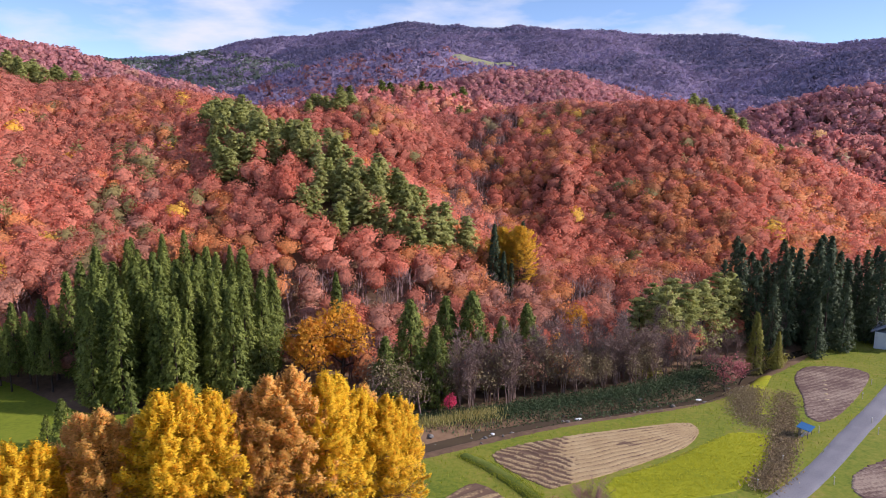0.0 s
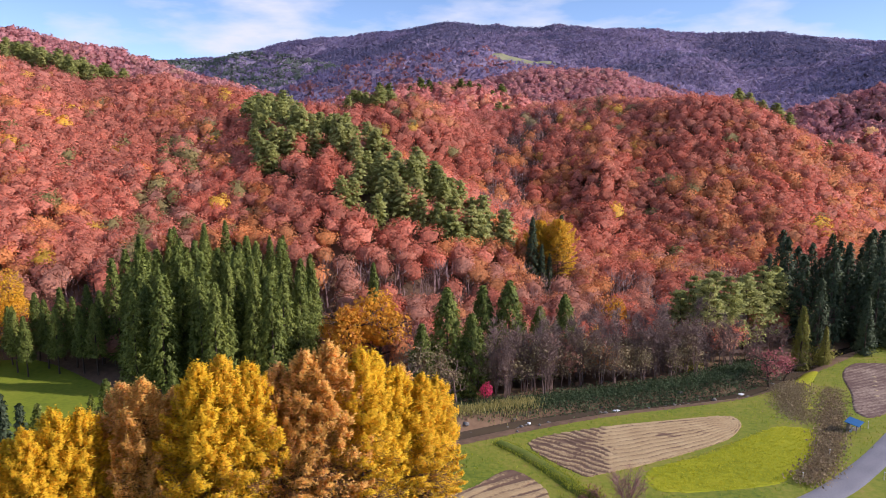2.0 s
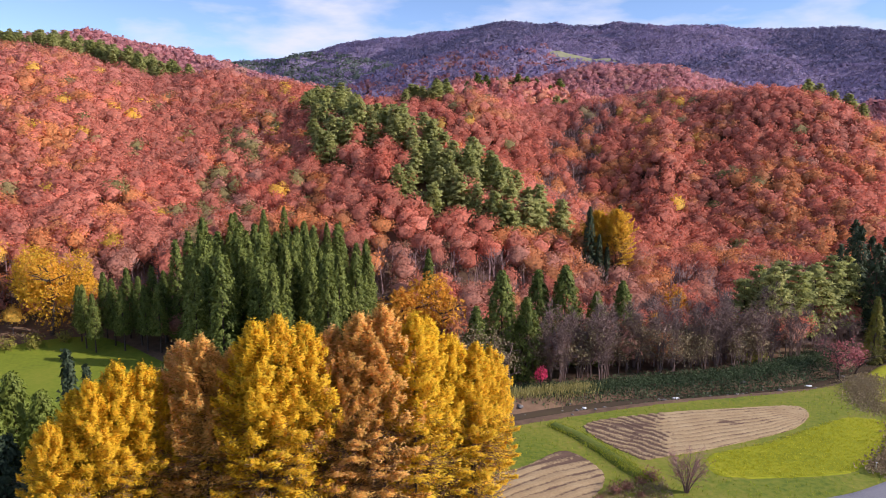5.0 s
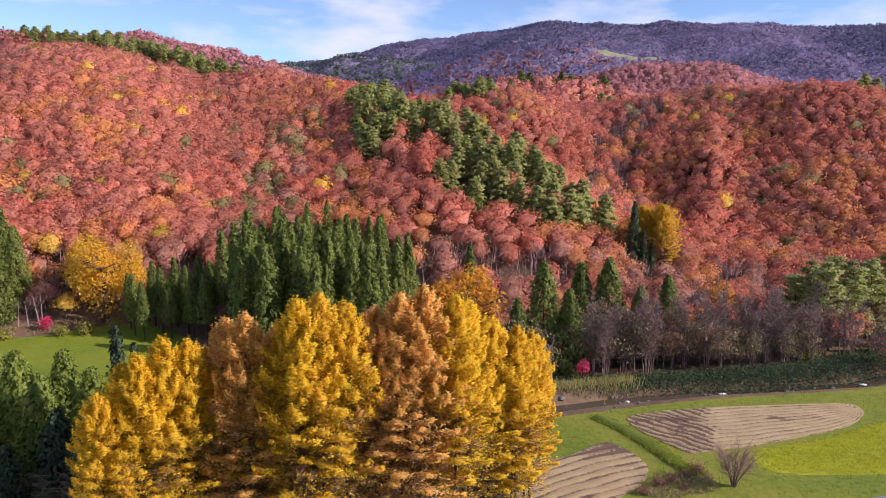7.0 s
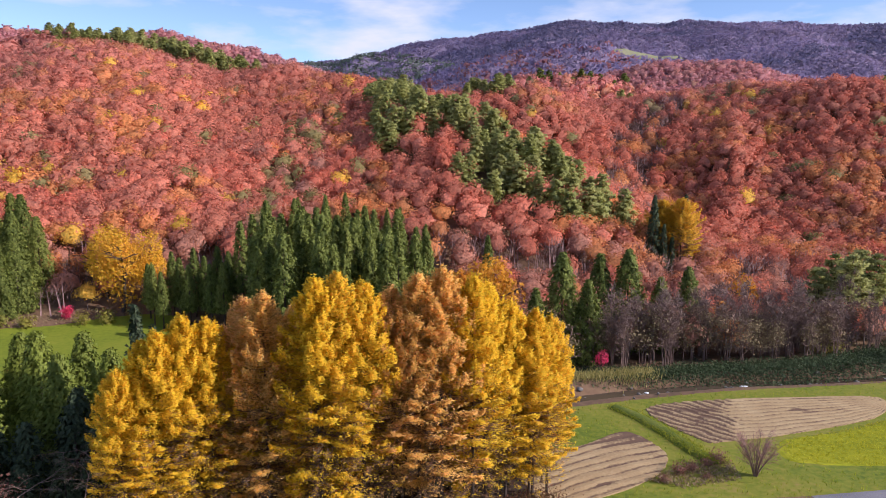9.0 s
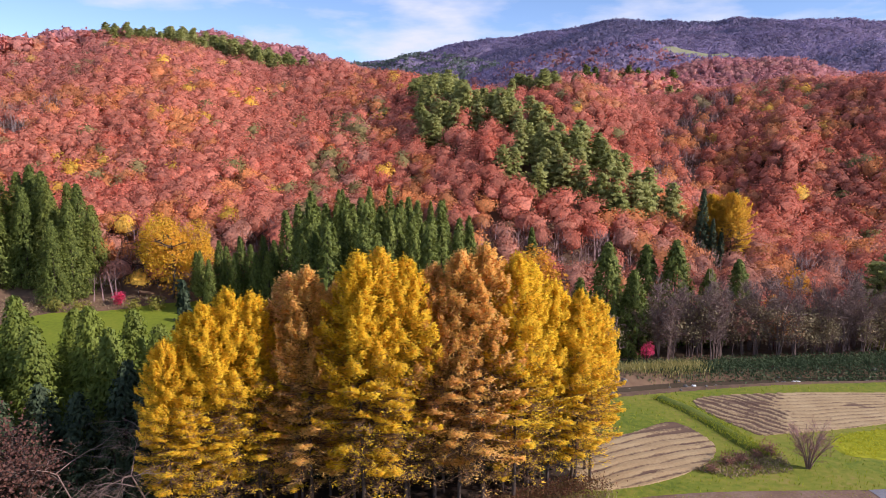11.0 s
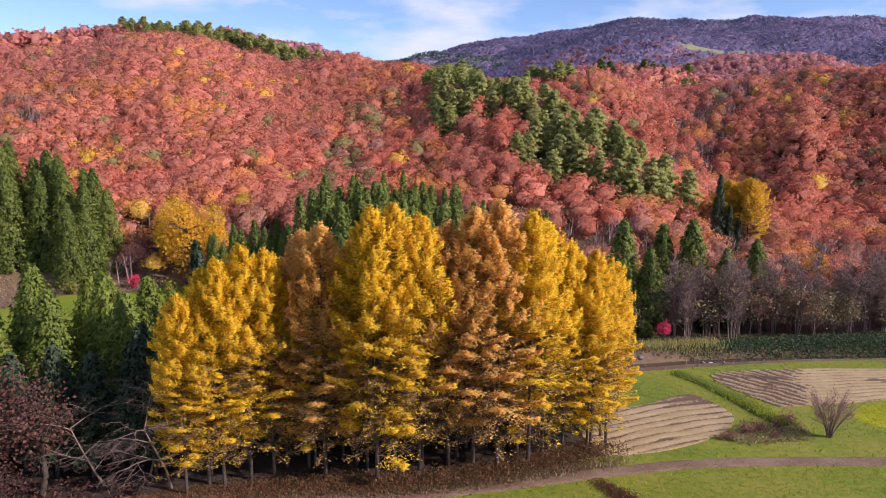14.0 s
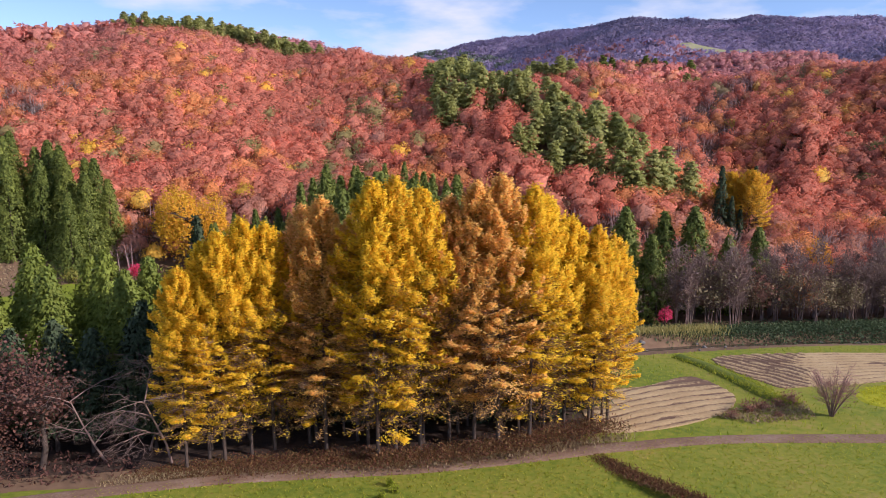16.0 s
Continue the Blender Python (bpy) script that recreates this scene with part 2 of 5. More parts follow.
def stubble(name, straw, soil, rough=0.95):
    """Straw rows with bare soil between them, broken up by noise at two scales."""
    m = noisy(name, straw, 0.35, rough, 0.9, 14)
    n, l = m.node_tree.nodes, m.node_tree.links
    b = n["Principled BSDF"]
    src = b.inputs["Base Color"].links[0].from_socket
    at, co, nz, ma, mr, mix = (n.new("ShaderNodeAttribute"), n.new("ShaderNodeTexCoord"), n.new("ShaderNodeTexNoise"), n.new("ShaderNodeMath"), n.new("ShaderNodeMapRange"), n.new("ShaderNodeMix"))
    at.attribute_name = "bare"
    nz.inputs["Scale"].default_value, nz.inputs["Detail"].default_value = 3.0, 5
    ma.operation = "ADD"
    mr.inputs["From Min"].default_value, mr.inputs["From Max"].default_value = 0.72, 1.15
    mix.data_type = "RGBA"
    mix.inputs[7].default_value = (*soil, 1)
    l.new(co.outputs["Object"], nz.inputs["Vector"])
    l.new(at.outputs["Fac"], ma.inputs[0])
    l.new(nz.outputs["Fac"], ma.inputs[1])
    l.new(ma.outputs[0], mr.inputs["Value"])
    l.new(mr.outputs["Result"], mix.inputs[0])
    l.new(src, mix.inputs[6])
    l.new(mix.outputs[2], b.inputs["Base Color"])
    return m


M_SOIL = stubble("ploughed_soil", [(0.33, 0.22, 0.115), (0.42, 0.295, 0.155), (0.50, 0.37, 0.205)], (0.15, 0.09, 0.06))
M_DYKE = noisy("dyke_grass", [(0.07, 0.10, 0.012), (0.12, 0.15, 0.02), (0.18, 0.19, 0.04)], 0.3, 0.9, 0.8, 10)
M_ROAD = noisy("asphalt", [(0.15, 0.15, 0.17), (0.22, 0.21, 0.23), (0.27, 0.26, 0.27)], 0.2, 0.85, 0.2, 40)
M_TRACK = noisy("earth_track", [(0.13, 0.075, 0.05), (0.22, 0.135, 0.09), (0.30, 0.21, 0.155)], 0.4, 0.95, 0.4, 14)
M_WATER, _n, _l, _b = material("stream_water", 0.12)
_b.inputs["Base Color"].default_value = (0.09, 0.065, 0.045, 1)
M_BARK = noisy("grey_bark", [(0.045, 0.03, 0.024), (0.085, 0.06, 0.048), (0.14, 0.10, 0.08)], 2.0, 0.9, 0.8, 6, (1, 1, 0.25))
M_TWIG = noisy("bare_twigs", [(0.17, 0.11, 0.09), (0.28, 0.19, 0.165)], 0.6, 0.9, 0.2, 5)
M_BOUGH = noisy("brown_boughs", [(0.15, 0.085, 0.05), (0.27, 0.16, 0.09)], 1.5, 0.9, 0.3, 5)
M_ROSETWIG = noisy("rosy_twigs", [(0.30, 0.15, 0.13), (0.42, 0.23, 0.20)], 0.6, 0.9, 0.2, 5)
M_FOREST = leafy("autumn_leaves", None, 0.4, 0.2, speckle=1.0, bump=0.0)
M_MASS = leafy("inner_foliage", None, 0.3, 0.12, speckle=2.2, bump=0.3)
M_LARCH = leafy("golden_larch_needles", [(0.90, 0.57, 0.03), (0.90, 0.65, 0.035), (0.84, 0.48, 0.05)], 0.55, 0.25, 0.7, bump=0.0)
M_LARCH_AMBER = leafy("amber_larch_needles", [(0.92, 0.56, 0.18), (0.93, 0.58, 0.13), (0.86, 0.49, 0.22)], 0.55, 0.25, 0.7, bump=0.0)
M_CEDAR = leafy("cedar_needles", [(0.11, 0.145, 0.03), (0.18, 0.215, 0.045), (0.27, 0.29, 0.06)], 0.35, 0.3, bump=0.0)
M_PINE = leafy("pine_needles", [(0.32, 0.34, 0.11), (0.40, 0.41, 0.14), (0.47, 0.45, 0.18)], 0.55, 0.25, bump=0.0)


# ---- mesh tools ----
def mesh_of(name, verts, faces, mat, tint=None, smooth=False, soft=None):
    """A mesh from arrays: verts (n, 3) and faces (m, k), with an optional colour and an optional rounded normal a vertex."""
    verts, faces = np.asarray(verts, np.float32), np.asarray(faces, np.int32)
    me = bpy.data.meshes.new(name)
    k = faces.shape[1]
    me.vertices.add(len(verts))
    me.vertices.foreach_set("co", verts.ravel())
    me.loops.add(faces.size)
    me.loops.foreach_set("vertex_index", faces.ravel())
    me.polygons.add(len(faces))
    me.polygons.foreach_set("loop_start", np.arange(0, faces.size, k, dtype=np.int32))
    if smooth:
        me.polygons.foreach_set("use_smooth", np.ones(len(faces), bool))
    me.update(calc_edges=True)
    if tint is not None:
        at = me.color_attributes.new("tint", "FLOAT_COLOR", "POINT")
        at.data.foreach_set("color", np.concatenate([tint, np.ones((len(tint), 1))], 1).astype(np.float32).ravel())
    if soft is not None:
        at = me.attributes.new("custom_normal", "FLOAT_VECTOR", "POINT")
        at.data.foreach_set("vector", np.asarray(soft, np.float32).ravel())
        me.update()
    me.materials.append(mat)
    return me


def part(name, me, parent, label=""):
    ob = new(name, me)
    ob.parent = parent
    return tagged(ob, label) if label else ob


def thing(name, loc, label, category, group="", kind="", rz=0.0, s=1.0):
    ob = new(name)
    ob.location, ob.rotation_euler, ob.scale = loc, (0, 0, rz), (s, s, s)
    return tagged(ob, label, category, group, kind)


def unit(v):
    return v / np.maximum(np.linalg.norm(v, axis=-1, keepdims=True), 1e-9)


def leaves(centres, normals, size, aspect=0.6, along=None, r=rng):
    """Diamond leaves: verts (4n, 3) and faces (n, 4)."""
    n = len(centres)
    a = r.normal(size=(n, 3)) if along is None else along
    u = unit(np.cross(normals, a) if along is None else a)
    v = unit(np.cross(normals, u))
    s = np.broadcast_to(np.asarray(size, float), (n,))[:, None]
    u, v = u * s * 0.5, v * s * 0.5 * aspect
    verts = np.stack([centres - u, centres - v * 1.0 + u * 0.1, centres + u, centres + v + u * 0.1], 1).reshape(-1, 3)
    return verts, np.arange(4 * n).reshape(n, 4)


def sprays(centres, normals, size, aspect=0.9, along=None, r=rng):
    """Three-cornered sprays of foliage, blunt at the foot: verts (3n, 3) and faces (n, 3)."""
    n = len(centres)
    a = r.normal(size=(n, 3)) if along is None else along
    u = unit(np.cross(normals, a) if along is None else a)
    v = unit(np.cross(normals, u))
    s = np.broadcast_to(np.asarray(size, float), (n,))[:, None]
    u, v = u * s * 0.5, v * s * 0.5 * aspect
    verts = np.stack([centres + u, centres - u + v, centres - u * 0.8 - v], 1)
    turn = (np.cross(verts[:, 1] - verts[:, 0], verts[:, 2] - verts[:, 0]) * normals).sum(1) < 0
    verts[turn] = verts[turn][:, ::-1]
    return verts.reshape(-1, 3), np.arange(3 * n).reshape(n, 3)


def tube(path, radii, sides=6):
    """A tapered tube along a path: verts and quads."""
    path, radii = np.asarray(path, float), np.asarray(radii, float)
    t = unit(np.gradient(path, axis=0))
    ref = np.where(np.abs(t[:, 2:3]) > 0.9, np.array([[1.0, 0, 0]]), np.array([[0, 0, 1.0]]))
    a = unit(np.cross(t, ref))
    b = np.cross(t, a)
    ang = np.arange(sides) * 2 * math.pi / sides
    ring = path[:, None] + radii[:, None, None] * (np.cos(ang)[None, :, None] * a[:, None] + np.sin(ang)[None, :, None] * b[:, None])
    faces = []
    for i in range(len(path) - 1):
        for k in range(sides):
            faces.append((i * sides + k, i * sides + (k + 1) % sides, (i + 1) * sides + (k + 1) % sides, (i + 1) * sides + k))
    return ring.reshape(-1, 3), np.array(faces)


def join(pieces):
    """Joins (verts, faces) pieces."""
    vs, fs, o = [], [], 0
    for v, f in pieces:
        vs.append(v)
        fs.append(f + o)
        o += len(v)
    return np.concatenate(vs), np.concatenate(fs)


# ---- the ground: one sheet to the horizon ----
def build_ground():
    ang = np.concatenate([np.arange(-50, 55, 0.4), np.arange(55, 310, 5.0)]) * math.pi / 180
    rad = np.concatenate([[0.0], np.exp(np.linspace(math.log(8), math.log(30), 14)), np.exp(np.linspace(math.log(30.4), math.log(140), 150)), np.exp(np.linspace(math.log(142), math.log(2300), 240)), np.exp(np.linspace(math.log(2400), math.log(4600), 10))])
    A, R = np.meshgrid(ang, rad)
    X, Y = R * np.sin(A), R * np.cos(A)
    Z = land(X, Y)
    back = np.clip((-Y - 40) / 200, 0, 1)
    Z = Z * (1 - back) - 1.0 * back
    n, m = len(ang), len(rad)
    idx = np.arange(n * m).reshape(m, n)
    nxt = np.roll(idx, -1, axis=1)
    faces = np.stack([idx[:-1], nxt[:-1], nxt[1:], idx[1:]], -1).reshape(-1, 4)
    faces = faces[:, ::-1]
    g = new("ground", mesh_of("ground", np.stack([X, Y, Z], -1).reshape(-1, 3), faces, M_FLOOR, smooth=True))
    g.data.materials.append(M_HAZE_FLOOR)
    # beyond 560 m the ground takes the haze-coloured material
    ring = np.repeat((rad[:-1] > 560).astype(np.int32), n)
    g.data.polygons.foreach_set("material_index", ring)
    return tagged(g, "brown leaf litter and grass over a hilly valley", "ground", kind="structure")


build_ground()


def smooth_loop(pts, n=8):
    """A closed curve through the corner points (Catmull-Rom)."""
    p = np.asarray(pts, float)
    out = []
    for i in range(len(p)):
        a, b, c, d = p[i - 1], p[i], p[(i + 1) % len(p)], p[(i + 2) % len(p)]
        for t in np.arange(n) / n:
            out.append(0.5 * (2 * b + (c - a) * t + (2 * a - 5 * b + 4 * c - d) * t * t + (3 * b - a - 3 * c + d) * t ** 3))
    return np.array(out)


def inside(x, y, loop):
    x, y = np.asarray(x), np.asarray(y)
    c = np.zeros(x.shape, bool)
    for (x0, y0), (x1, y1) in zip(loop, np.roll(loop, -1, axis=0)):
        c ^= ((y0 > y) != (y1 > y)) & (x < (x1 - x0) * (y - y0) / (y1 - y0 + 1e-12) + x0)
    return c


def patch(name, pts, mat, label, category, rise=0.05, step=0.7, ridges=None, smooth=True, kind="structure"):
    """A field laid over the ground, with its own edge: a grid clipped to a closed curve, its rim bent down into the ground."""
    loop = smooth_loop(pts) if smooth else np.asarray(pts, float)
    bm = bmesh.new()
    f = bm.faces.new([bm.verts.new((x, y, 0)) for x, y in loop])
    lo, hi = loop.min(0), loop.max(0)
    for axis, a0, a1 in ((0, lo[0], hi[0]), (1, lo[1], hi[1])):
        for c in np.arange(a0 + step, a1, step):
            co, no = (Vector((c, 0, 0)), Vector((1, 0, 0))) if axis == 0 else (Vector((0, c, 0)), Vector((0, 1, 0)))
            bmesh.ops.bisect_plane(bm, geom=bm.verts[:] + bm.edges[:] + bm.faces[:], plane_co=co, plane_no=no)
    rim = {v for e in bm.edges if e.is_boundary for v in e.verts}
    xy = np.array([v.co[:2] for v in bm.verts])
    z = land(xy[:, 0], xy[:, 1]) + rise
    if ridges is not None:
        lift, bare = ridges(xy[:, 0], xy[:, 1])
        z = z + lift
    for v, q in zip(bm.verts, z):
        v.co.z = q - (rise + 0.01 if v in rim else 0)
    me = bpy.data.meshes.new(name)
    bm.to_mesh(me)
    bm.free()
    if ridges is not None:
        me.attributes.new("bare", "FLOAT", "POINT").data.foreach_set("value", bare.astype(np.float32))
    me.materials.append(mat)
    return tagged(new(name, me), label, category, kind=kind)


# ---- fields, roads, stream ----
LEFT_MEADOW = [(-95, 62), (-44, 62), (-30, 76), (-16, 92), (-16, 104), (-30, 106), (-46, 122), (-55, 126), (-62, 125), (-70, 121), (-80, 117), (-88, 106), (-110, 92)]
FRONT = [(-40, 37), (-23, 43.2), (-15.7, 45.2), (-6, 47), (2, 49.5), (8.5, 52), (17.4, 54), (30, 55), (40, 56.5), (49, 59.5), (57, 64.5), (66, 71), (81, 81.5), (98, 94), (118, 96), (118, 10), (-44, 10)]
BANKS = [(5, 53), (9, 52.6), (17.4, 54.4), (30, 55), (42, 57), (55, 64), (66, 71.5), (82, 82.5), (100, 96), (112, 108), (100, 112), (84, 101), (68, 92), (55, 85.8), (33, 83), (14, 78.2), (4, 75), (5, 62)]
# litter colour darkened to paint in the shade below the grove
M_SHADE_FLOOR = noisy("shade_dark_litter", [(0.035, 0.024, 0.018), (0.06, 0.038, 0.028), (0.09, 0.055, 0.04)], 0.5, 0.95, 0.8, 8)
M_MEADOW = noisy("mown_grass", [(0.11, 0.15, 0.012), (0.18, 0.22, 0.014), (0.24, 0.25, 0.025)], 0.10, 0.9, 0.6, 14)
patch("meadow", LEFT_MEADOW, M_MEADOW, "mown bright green meadow at the forest edge", "meadow")
patch("meadow", FRONT, M_GRASS, "green meadow with short yellowing grass", "meadow", step=0.9)
patch("woodland_floor", [(-70, 36), (-44, 41), (-27, 45), (-16, 47.6), (-6, 49), (2, 51.5), (8, 54.4), (9, 58), (0, 66), (-24, 66), (-34, 70), (-60, 68), (-74, 50)], M_SHADE_FLOOR, "leaf litter under the larches and firs, darkened to stand for their shade", "woodland floor", rise=0.04, step=1.5)
patch("grass_bank", BANKS, M_GRASS, "grassy banks between the small fields", "grass bank", rise=0.03)


def rows_a(x, y):
    """Crop rows of the long field: they run along its edges and are cut across at the ploughed end. Height and bareness of the soil."""
    lo = np.interp(x, [22, 25, 34, 43, 47, 50], [72, 67.0, 68.3, 71.3, 73.6, 77.0])
    hi = np.interp(x, [22, 31, 40, 46, 50], [77.4, 80.2, 80.7, 80.7, 79.0])
    t = (y - lo) / np.maximum(hi - lo, 1.0) * 12 + 0.5 * (fbm(x / 3, y / 3, 71) - 0.5)
    row = np.sin(t * 2 * math.pi)
    end = np.clip((31.5 - x + 3.0 * (fbm(x / 2.5, y / 2.5, 74) - 0.5) + 0.3 * (y - 73)) / 2.0, 0, 1)
    cross = np.sin((0.75 * x + 0.65 * y + 1.3 * (fbm(x / 2.2, y / 2.2, 79) - 0.5)) * 2 * math.pi / 1.05)
    wave = row * (1 - end) + cross * end
    worn = fbm(x / 3.5, y / 2.0, 72)
    bare = np.clip(0.5 * np.clip(-wave, 0, 1) ** 1.5 * (0.4 + 1.2 * worn) + end * (0.32 + 0.4 * np.clip(-wave, 0, 1)) + 0.9 * np.clip(worn - 0.62, 0, 1) * 3, 0, 1)
    return (0.01 + 0.035 * worn + 0.03 * end) * wave, bare


def rows_b(x, y):
    t = 0.80 * y - 0.60 * x + 0.015 * (x - 8) ** 2 + 0.5 * (fbm(x / 3, y / 3, 75) - 0.5)
    wave = np.sin(t * 2 * math.pi / 1.15)
    worn = fbm(x / 3.0, y / 2.0, 76)
    end = np.clip((y - 65.5 + 2.5 * (fbm(x / 2, y / 2, 78) - 0.5)) / 2.5, 0, 1)
    bare = np.clip(0.6 * np.clip(-wave, 0, 1) ** 1.5 * (0.4 + 1.2 * worn) + 0.5 * end + 0.9 * np.clip(worn - 0.62, 0, 1) * 3, 0, 1)
    return (0.01 + 0.035 * worn) * wave, bare


def furrows(x, y):
    d = y - 0.17 * x + 1.6 * np.sin(x / 9.0) + 0.25 * (fbm(x / 4, y / 4, 71) - 0.5)
    wave = np.sin(d * 2 * math.pi / 0.95)
    return (0.005 + 0.015 * fbm(x / 5, y / 5, 72)) * wave, np.clip(0.5 + 0.16 * wave + 0.9 * (fbm(x / 4, y / 4, 73) - 0.5), 0, 1)


FIELD_A = [(22, 77), (31.3, 79.8), (40.3, 80.2), (49, 80.2), (49.8, 77.5), (46.8, 74), (42.9, 71.8), (34.2, 68.8), (27.5, 67.2), (25, 67.6)]
FIELD_B = [(13.3, 67), (18, 70.2), (20.5, 65.5), (19.7, 61.5), (16.3, 57.8), (11.2, 55), (7.2, 55), (6.6, 63)]
FIELD_GREEN = [(32.5, 67), (40.9, 69.8), (48, 73.3), (53.1, 75.4), (56.8, 74), (55.2, 70), (50.2, 65.4), (44.7, 61.5), (38, 61), (31.5, 62.4)]
patch("ploughed_field", FIELD_A, M_SOIL, "harvested field with pale stubble rows", "field", 0.10, 0.2, rows_a)
patch("ploughed_field", FIELD_B, M_SOIL, "harvested field with pale stubble rows", "field", 0.10, 0.2, rows_b)
patch("green_field", FIELD_GREEN, M_LUSH, "small field of bright yellow-green grass", "field", 0.09, 0.6)
PLOT = [(70.5, 84.5), (75, 92), (80.3, 96.6), (85, 96), (88, 93), (86, 89), (74, 79.5), (67, 75.6), (66, 78)]
PLOT_LOW = [(58, 61), (63, 63.4), (69, 64), (74, 60), (66, 54), (58, 54), (55.5, 57)]
M_PLOT = stubble("bare_plot_soil", [(0.26, 0.18, 0.14), (0.34, 0.25, 0.19), (0.40, 0.31, 0.23)], (0.14, 0.085, 0.07))
patch("ploughed_field", PLOT_LOW, M_PLOT, "bare brown plot below the road with straw heaps", "field", 0.13, 0.4, furrows)
patch("ploughed_field", PLOT, M_PLOT, "bare brown vegetable plot with straw heaps", "field", 0.13, 0.4, furrows)


def ribbon(name, nodes, mat, label, category, rise, kind="structure", step=0.6, crown=0.0, across=6):
    """A strip along nodes (x, y, half width) that follows the ground."""
    p = np.asarray(nodes, float)
    out = []
    for i in range(len(p) - 1):
        a, b, c, d = p[max(i - 1, 0)], p[i], p[i + 1], p[min(i + 2, len(p) - 1)]
        n = max(2, int(np.hypot(*(c - b)[:2]) / step))
        for t in np.arange(n) / n:
            out.append(0.5 * (2 * b + (c - a) * t + (2 * a - 5 * b + 4 * c - d) * t * t + (3 * b - a - 3 * c + d) * t ** 3))
    out = np.array(out + [p[-1]])
    tan = unit(np.gradient(out[:, :2], axis=0))
    nor = np.stack([-tan[:, 1], tan[:, 0]], 1)
    s = np.linspace(-1, 1, across + 1)
    wob = 1 + 0.10 * (fbm(out[:, 0] / 3, out[:, 1] / 3, 21) - 0.5)
    xy = out[:, None, :2] + (out[:, 2] * wob)[:, None, None] * s[None, :, None] * nor[:, None]
    z = land(xy[..., 0], xy[..., 1]) + rise + crown * (1 - s[None] ** 2)
    z[:, 0] -= rise + 0.1
    z[:, -1] -= rise + 0.1
    v = np.concatenate([xy, z[..., None]], -1).reshape(-1, 3)
    k = across + 1
    idx = np.arange(len(v)).reshape(-1, k)
    f = np.stack([idx[:-1, :-1], idx[1:, :-1], idx[1:, 1:], idx[:-1, 1:]], -1).reshape(-1, 4)[:, ::-1]
    return tagged(new(name, mesh_of(name, v, f, mat, smooth=True)), label, category, kind=kind)


ribbon("road", [(112, 104, 1.8), (98, 93, 1.8), (81, 80.6, 1.75), (66.3, 70.5, 1.75), (57, 64, 1.75), (48.6, 58.9, 1.75), (41, 56, 1.6), (30, 54.4, 1.3)], M_ROAD, "grey asphalt country road", "road", 0.10, crown=0.05)
ribbon("track", [(32, 54.6, 1.2), (17.4, 53.6, 1.1), (8.5, 51.5, 1.05), (2, 49.2, 1.05), (-6, 46.7, 1.05), (-15.7, 44.8, 1.05), (-23, 42.9, 1.0), (-36, 38, 1.0), (-50, 30, 1.0)], M_TRACK, "brown earth farm track below the larches", "track", 0.09, crown=0.03)
ribbon("dyke", [(18.6, 77.6, 0.9), (20.6, 74, 1.0), (22.4, 69, 1.1), (23.8, 64, 1.1), (25, 62, 0.8)], M_DYKE, "grassy dyke between the two harvested fields", "dyke", 0.05, crown=0.34, across=8)
ribbon("grass_path", [(60.5, 80, 1.6), (62, 84, 1.7), (66, 89, 1.6), (72, 95, 1.3)], M_LUSH, "bright green grass path beside the brush", "path", 0.12)


def build_stream():
    p = np.array([(a, b) for a, b, _ in STREAM])
    t = np.linspace(0, len(p) - 1, 220)
    c = np.stack([np.interp(t, np.arange(len(p)), p[:, k]) for k in (0, 1)], 1)
    tan = unit(np.gradient(c, axis=0))
    nor = np.stack([-tan[:, 1], tan[:, 0]], 1)
    z = plane(c[:, 0], c[:, 1]) - 1.05
    v = np.concatenate([np.concatenate([c + nor * s, z[:, None]], 1)[:, None] for s in (-1.5, 1.5)], 1).reshape(-1, 3)
    i = np.arange(0, len(v) - 2, 2)
    f = np.stack([i, i + 2, i + 3, i + 1], 1)
    tagged(new("water", mesh_of("water", v, f, M_WATER)), "dark shallow stream below the wooded bank", "stream", kind="structure")


build_stream()

# ---- woods on the hills ----
RED, ORANGE, BROWN, PINK = (0.64, 0.18, 0.115), (0.72, 0.30, 0.09), (0.51, 0.26, 0.19), (0.64, 0.225, 0.15)
YELLOW, GREEN, MAUVE, DARKG = (0.78, 0.48, 0.06), (0.30, 0.25, 0.09), (0.30, 0.20, 0.20), (0.09, 0.12, 0.05)
# the violet of the far wood is haze put into its colour
HAZED_WOOD, STEMS = (0.40, 0.32, 0.47), (0.42, 0.33, 0.31)
HAZE_TINT = np.array((0.54, 0.28, 0.32))


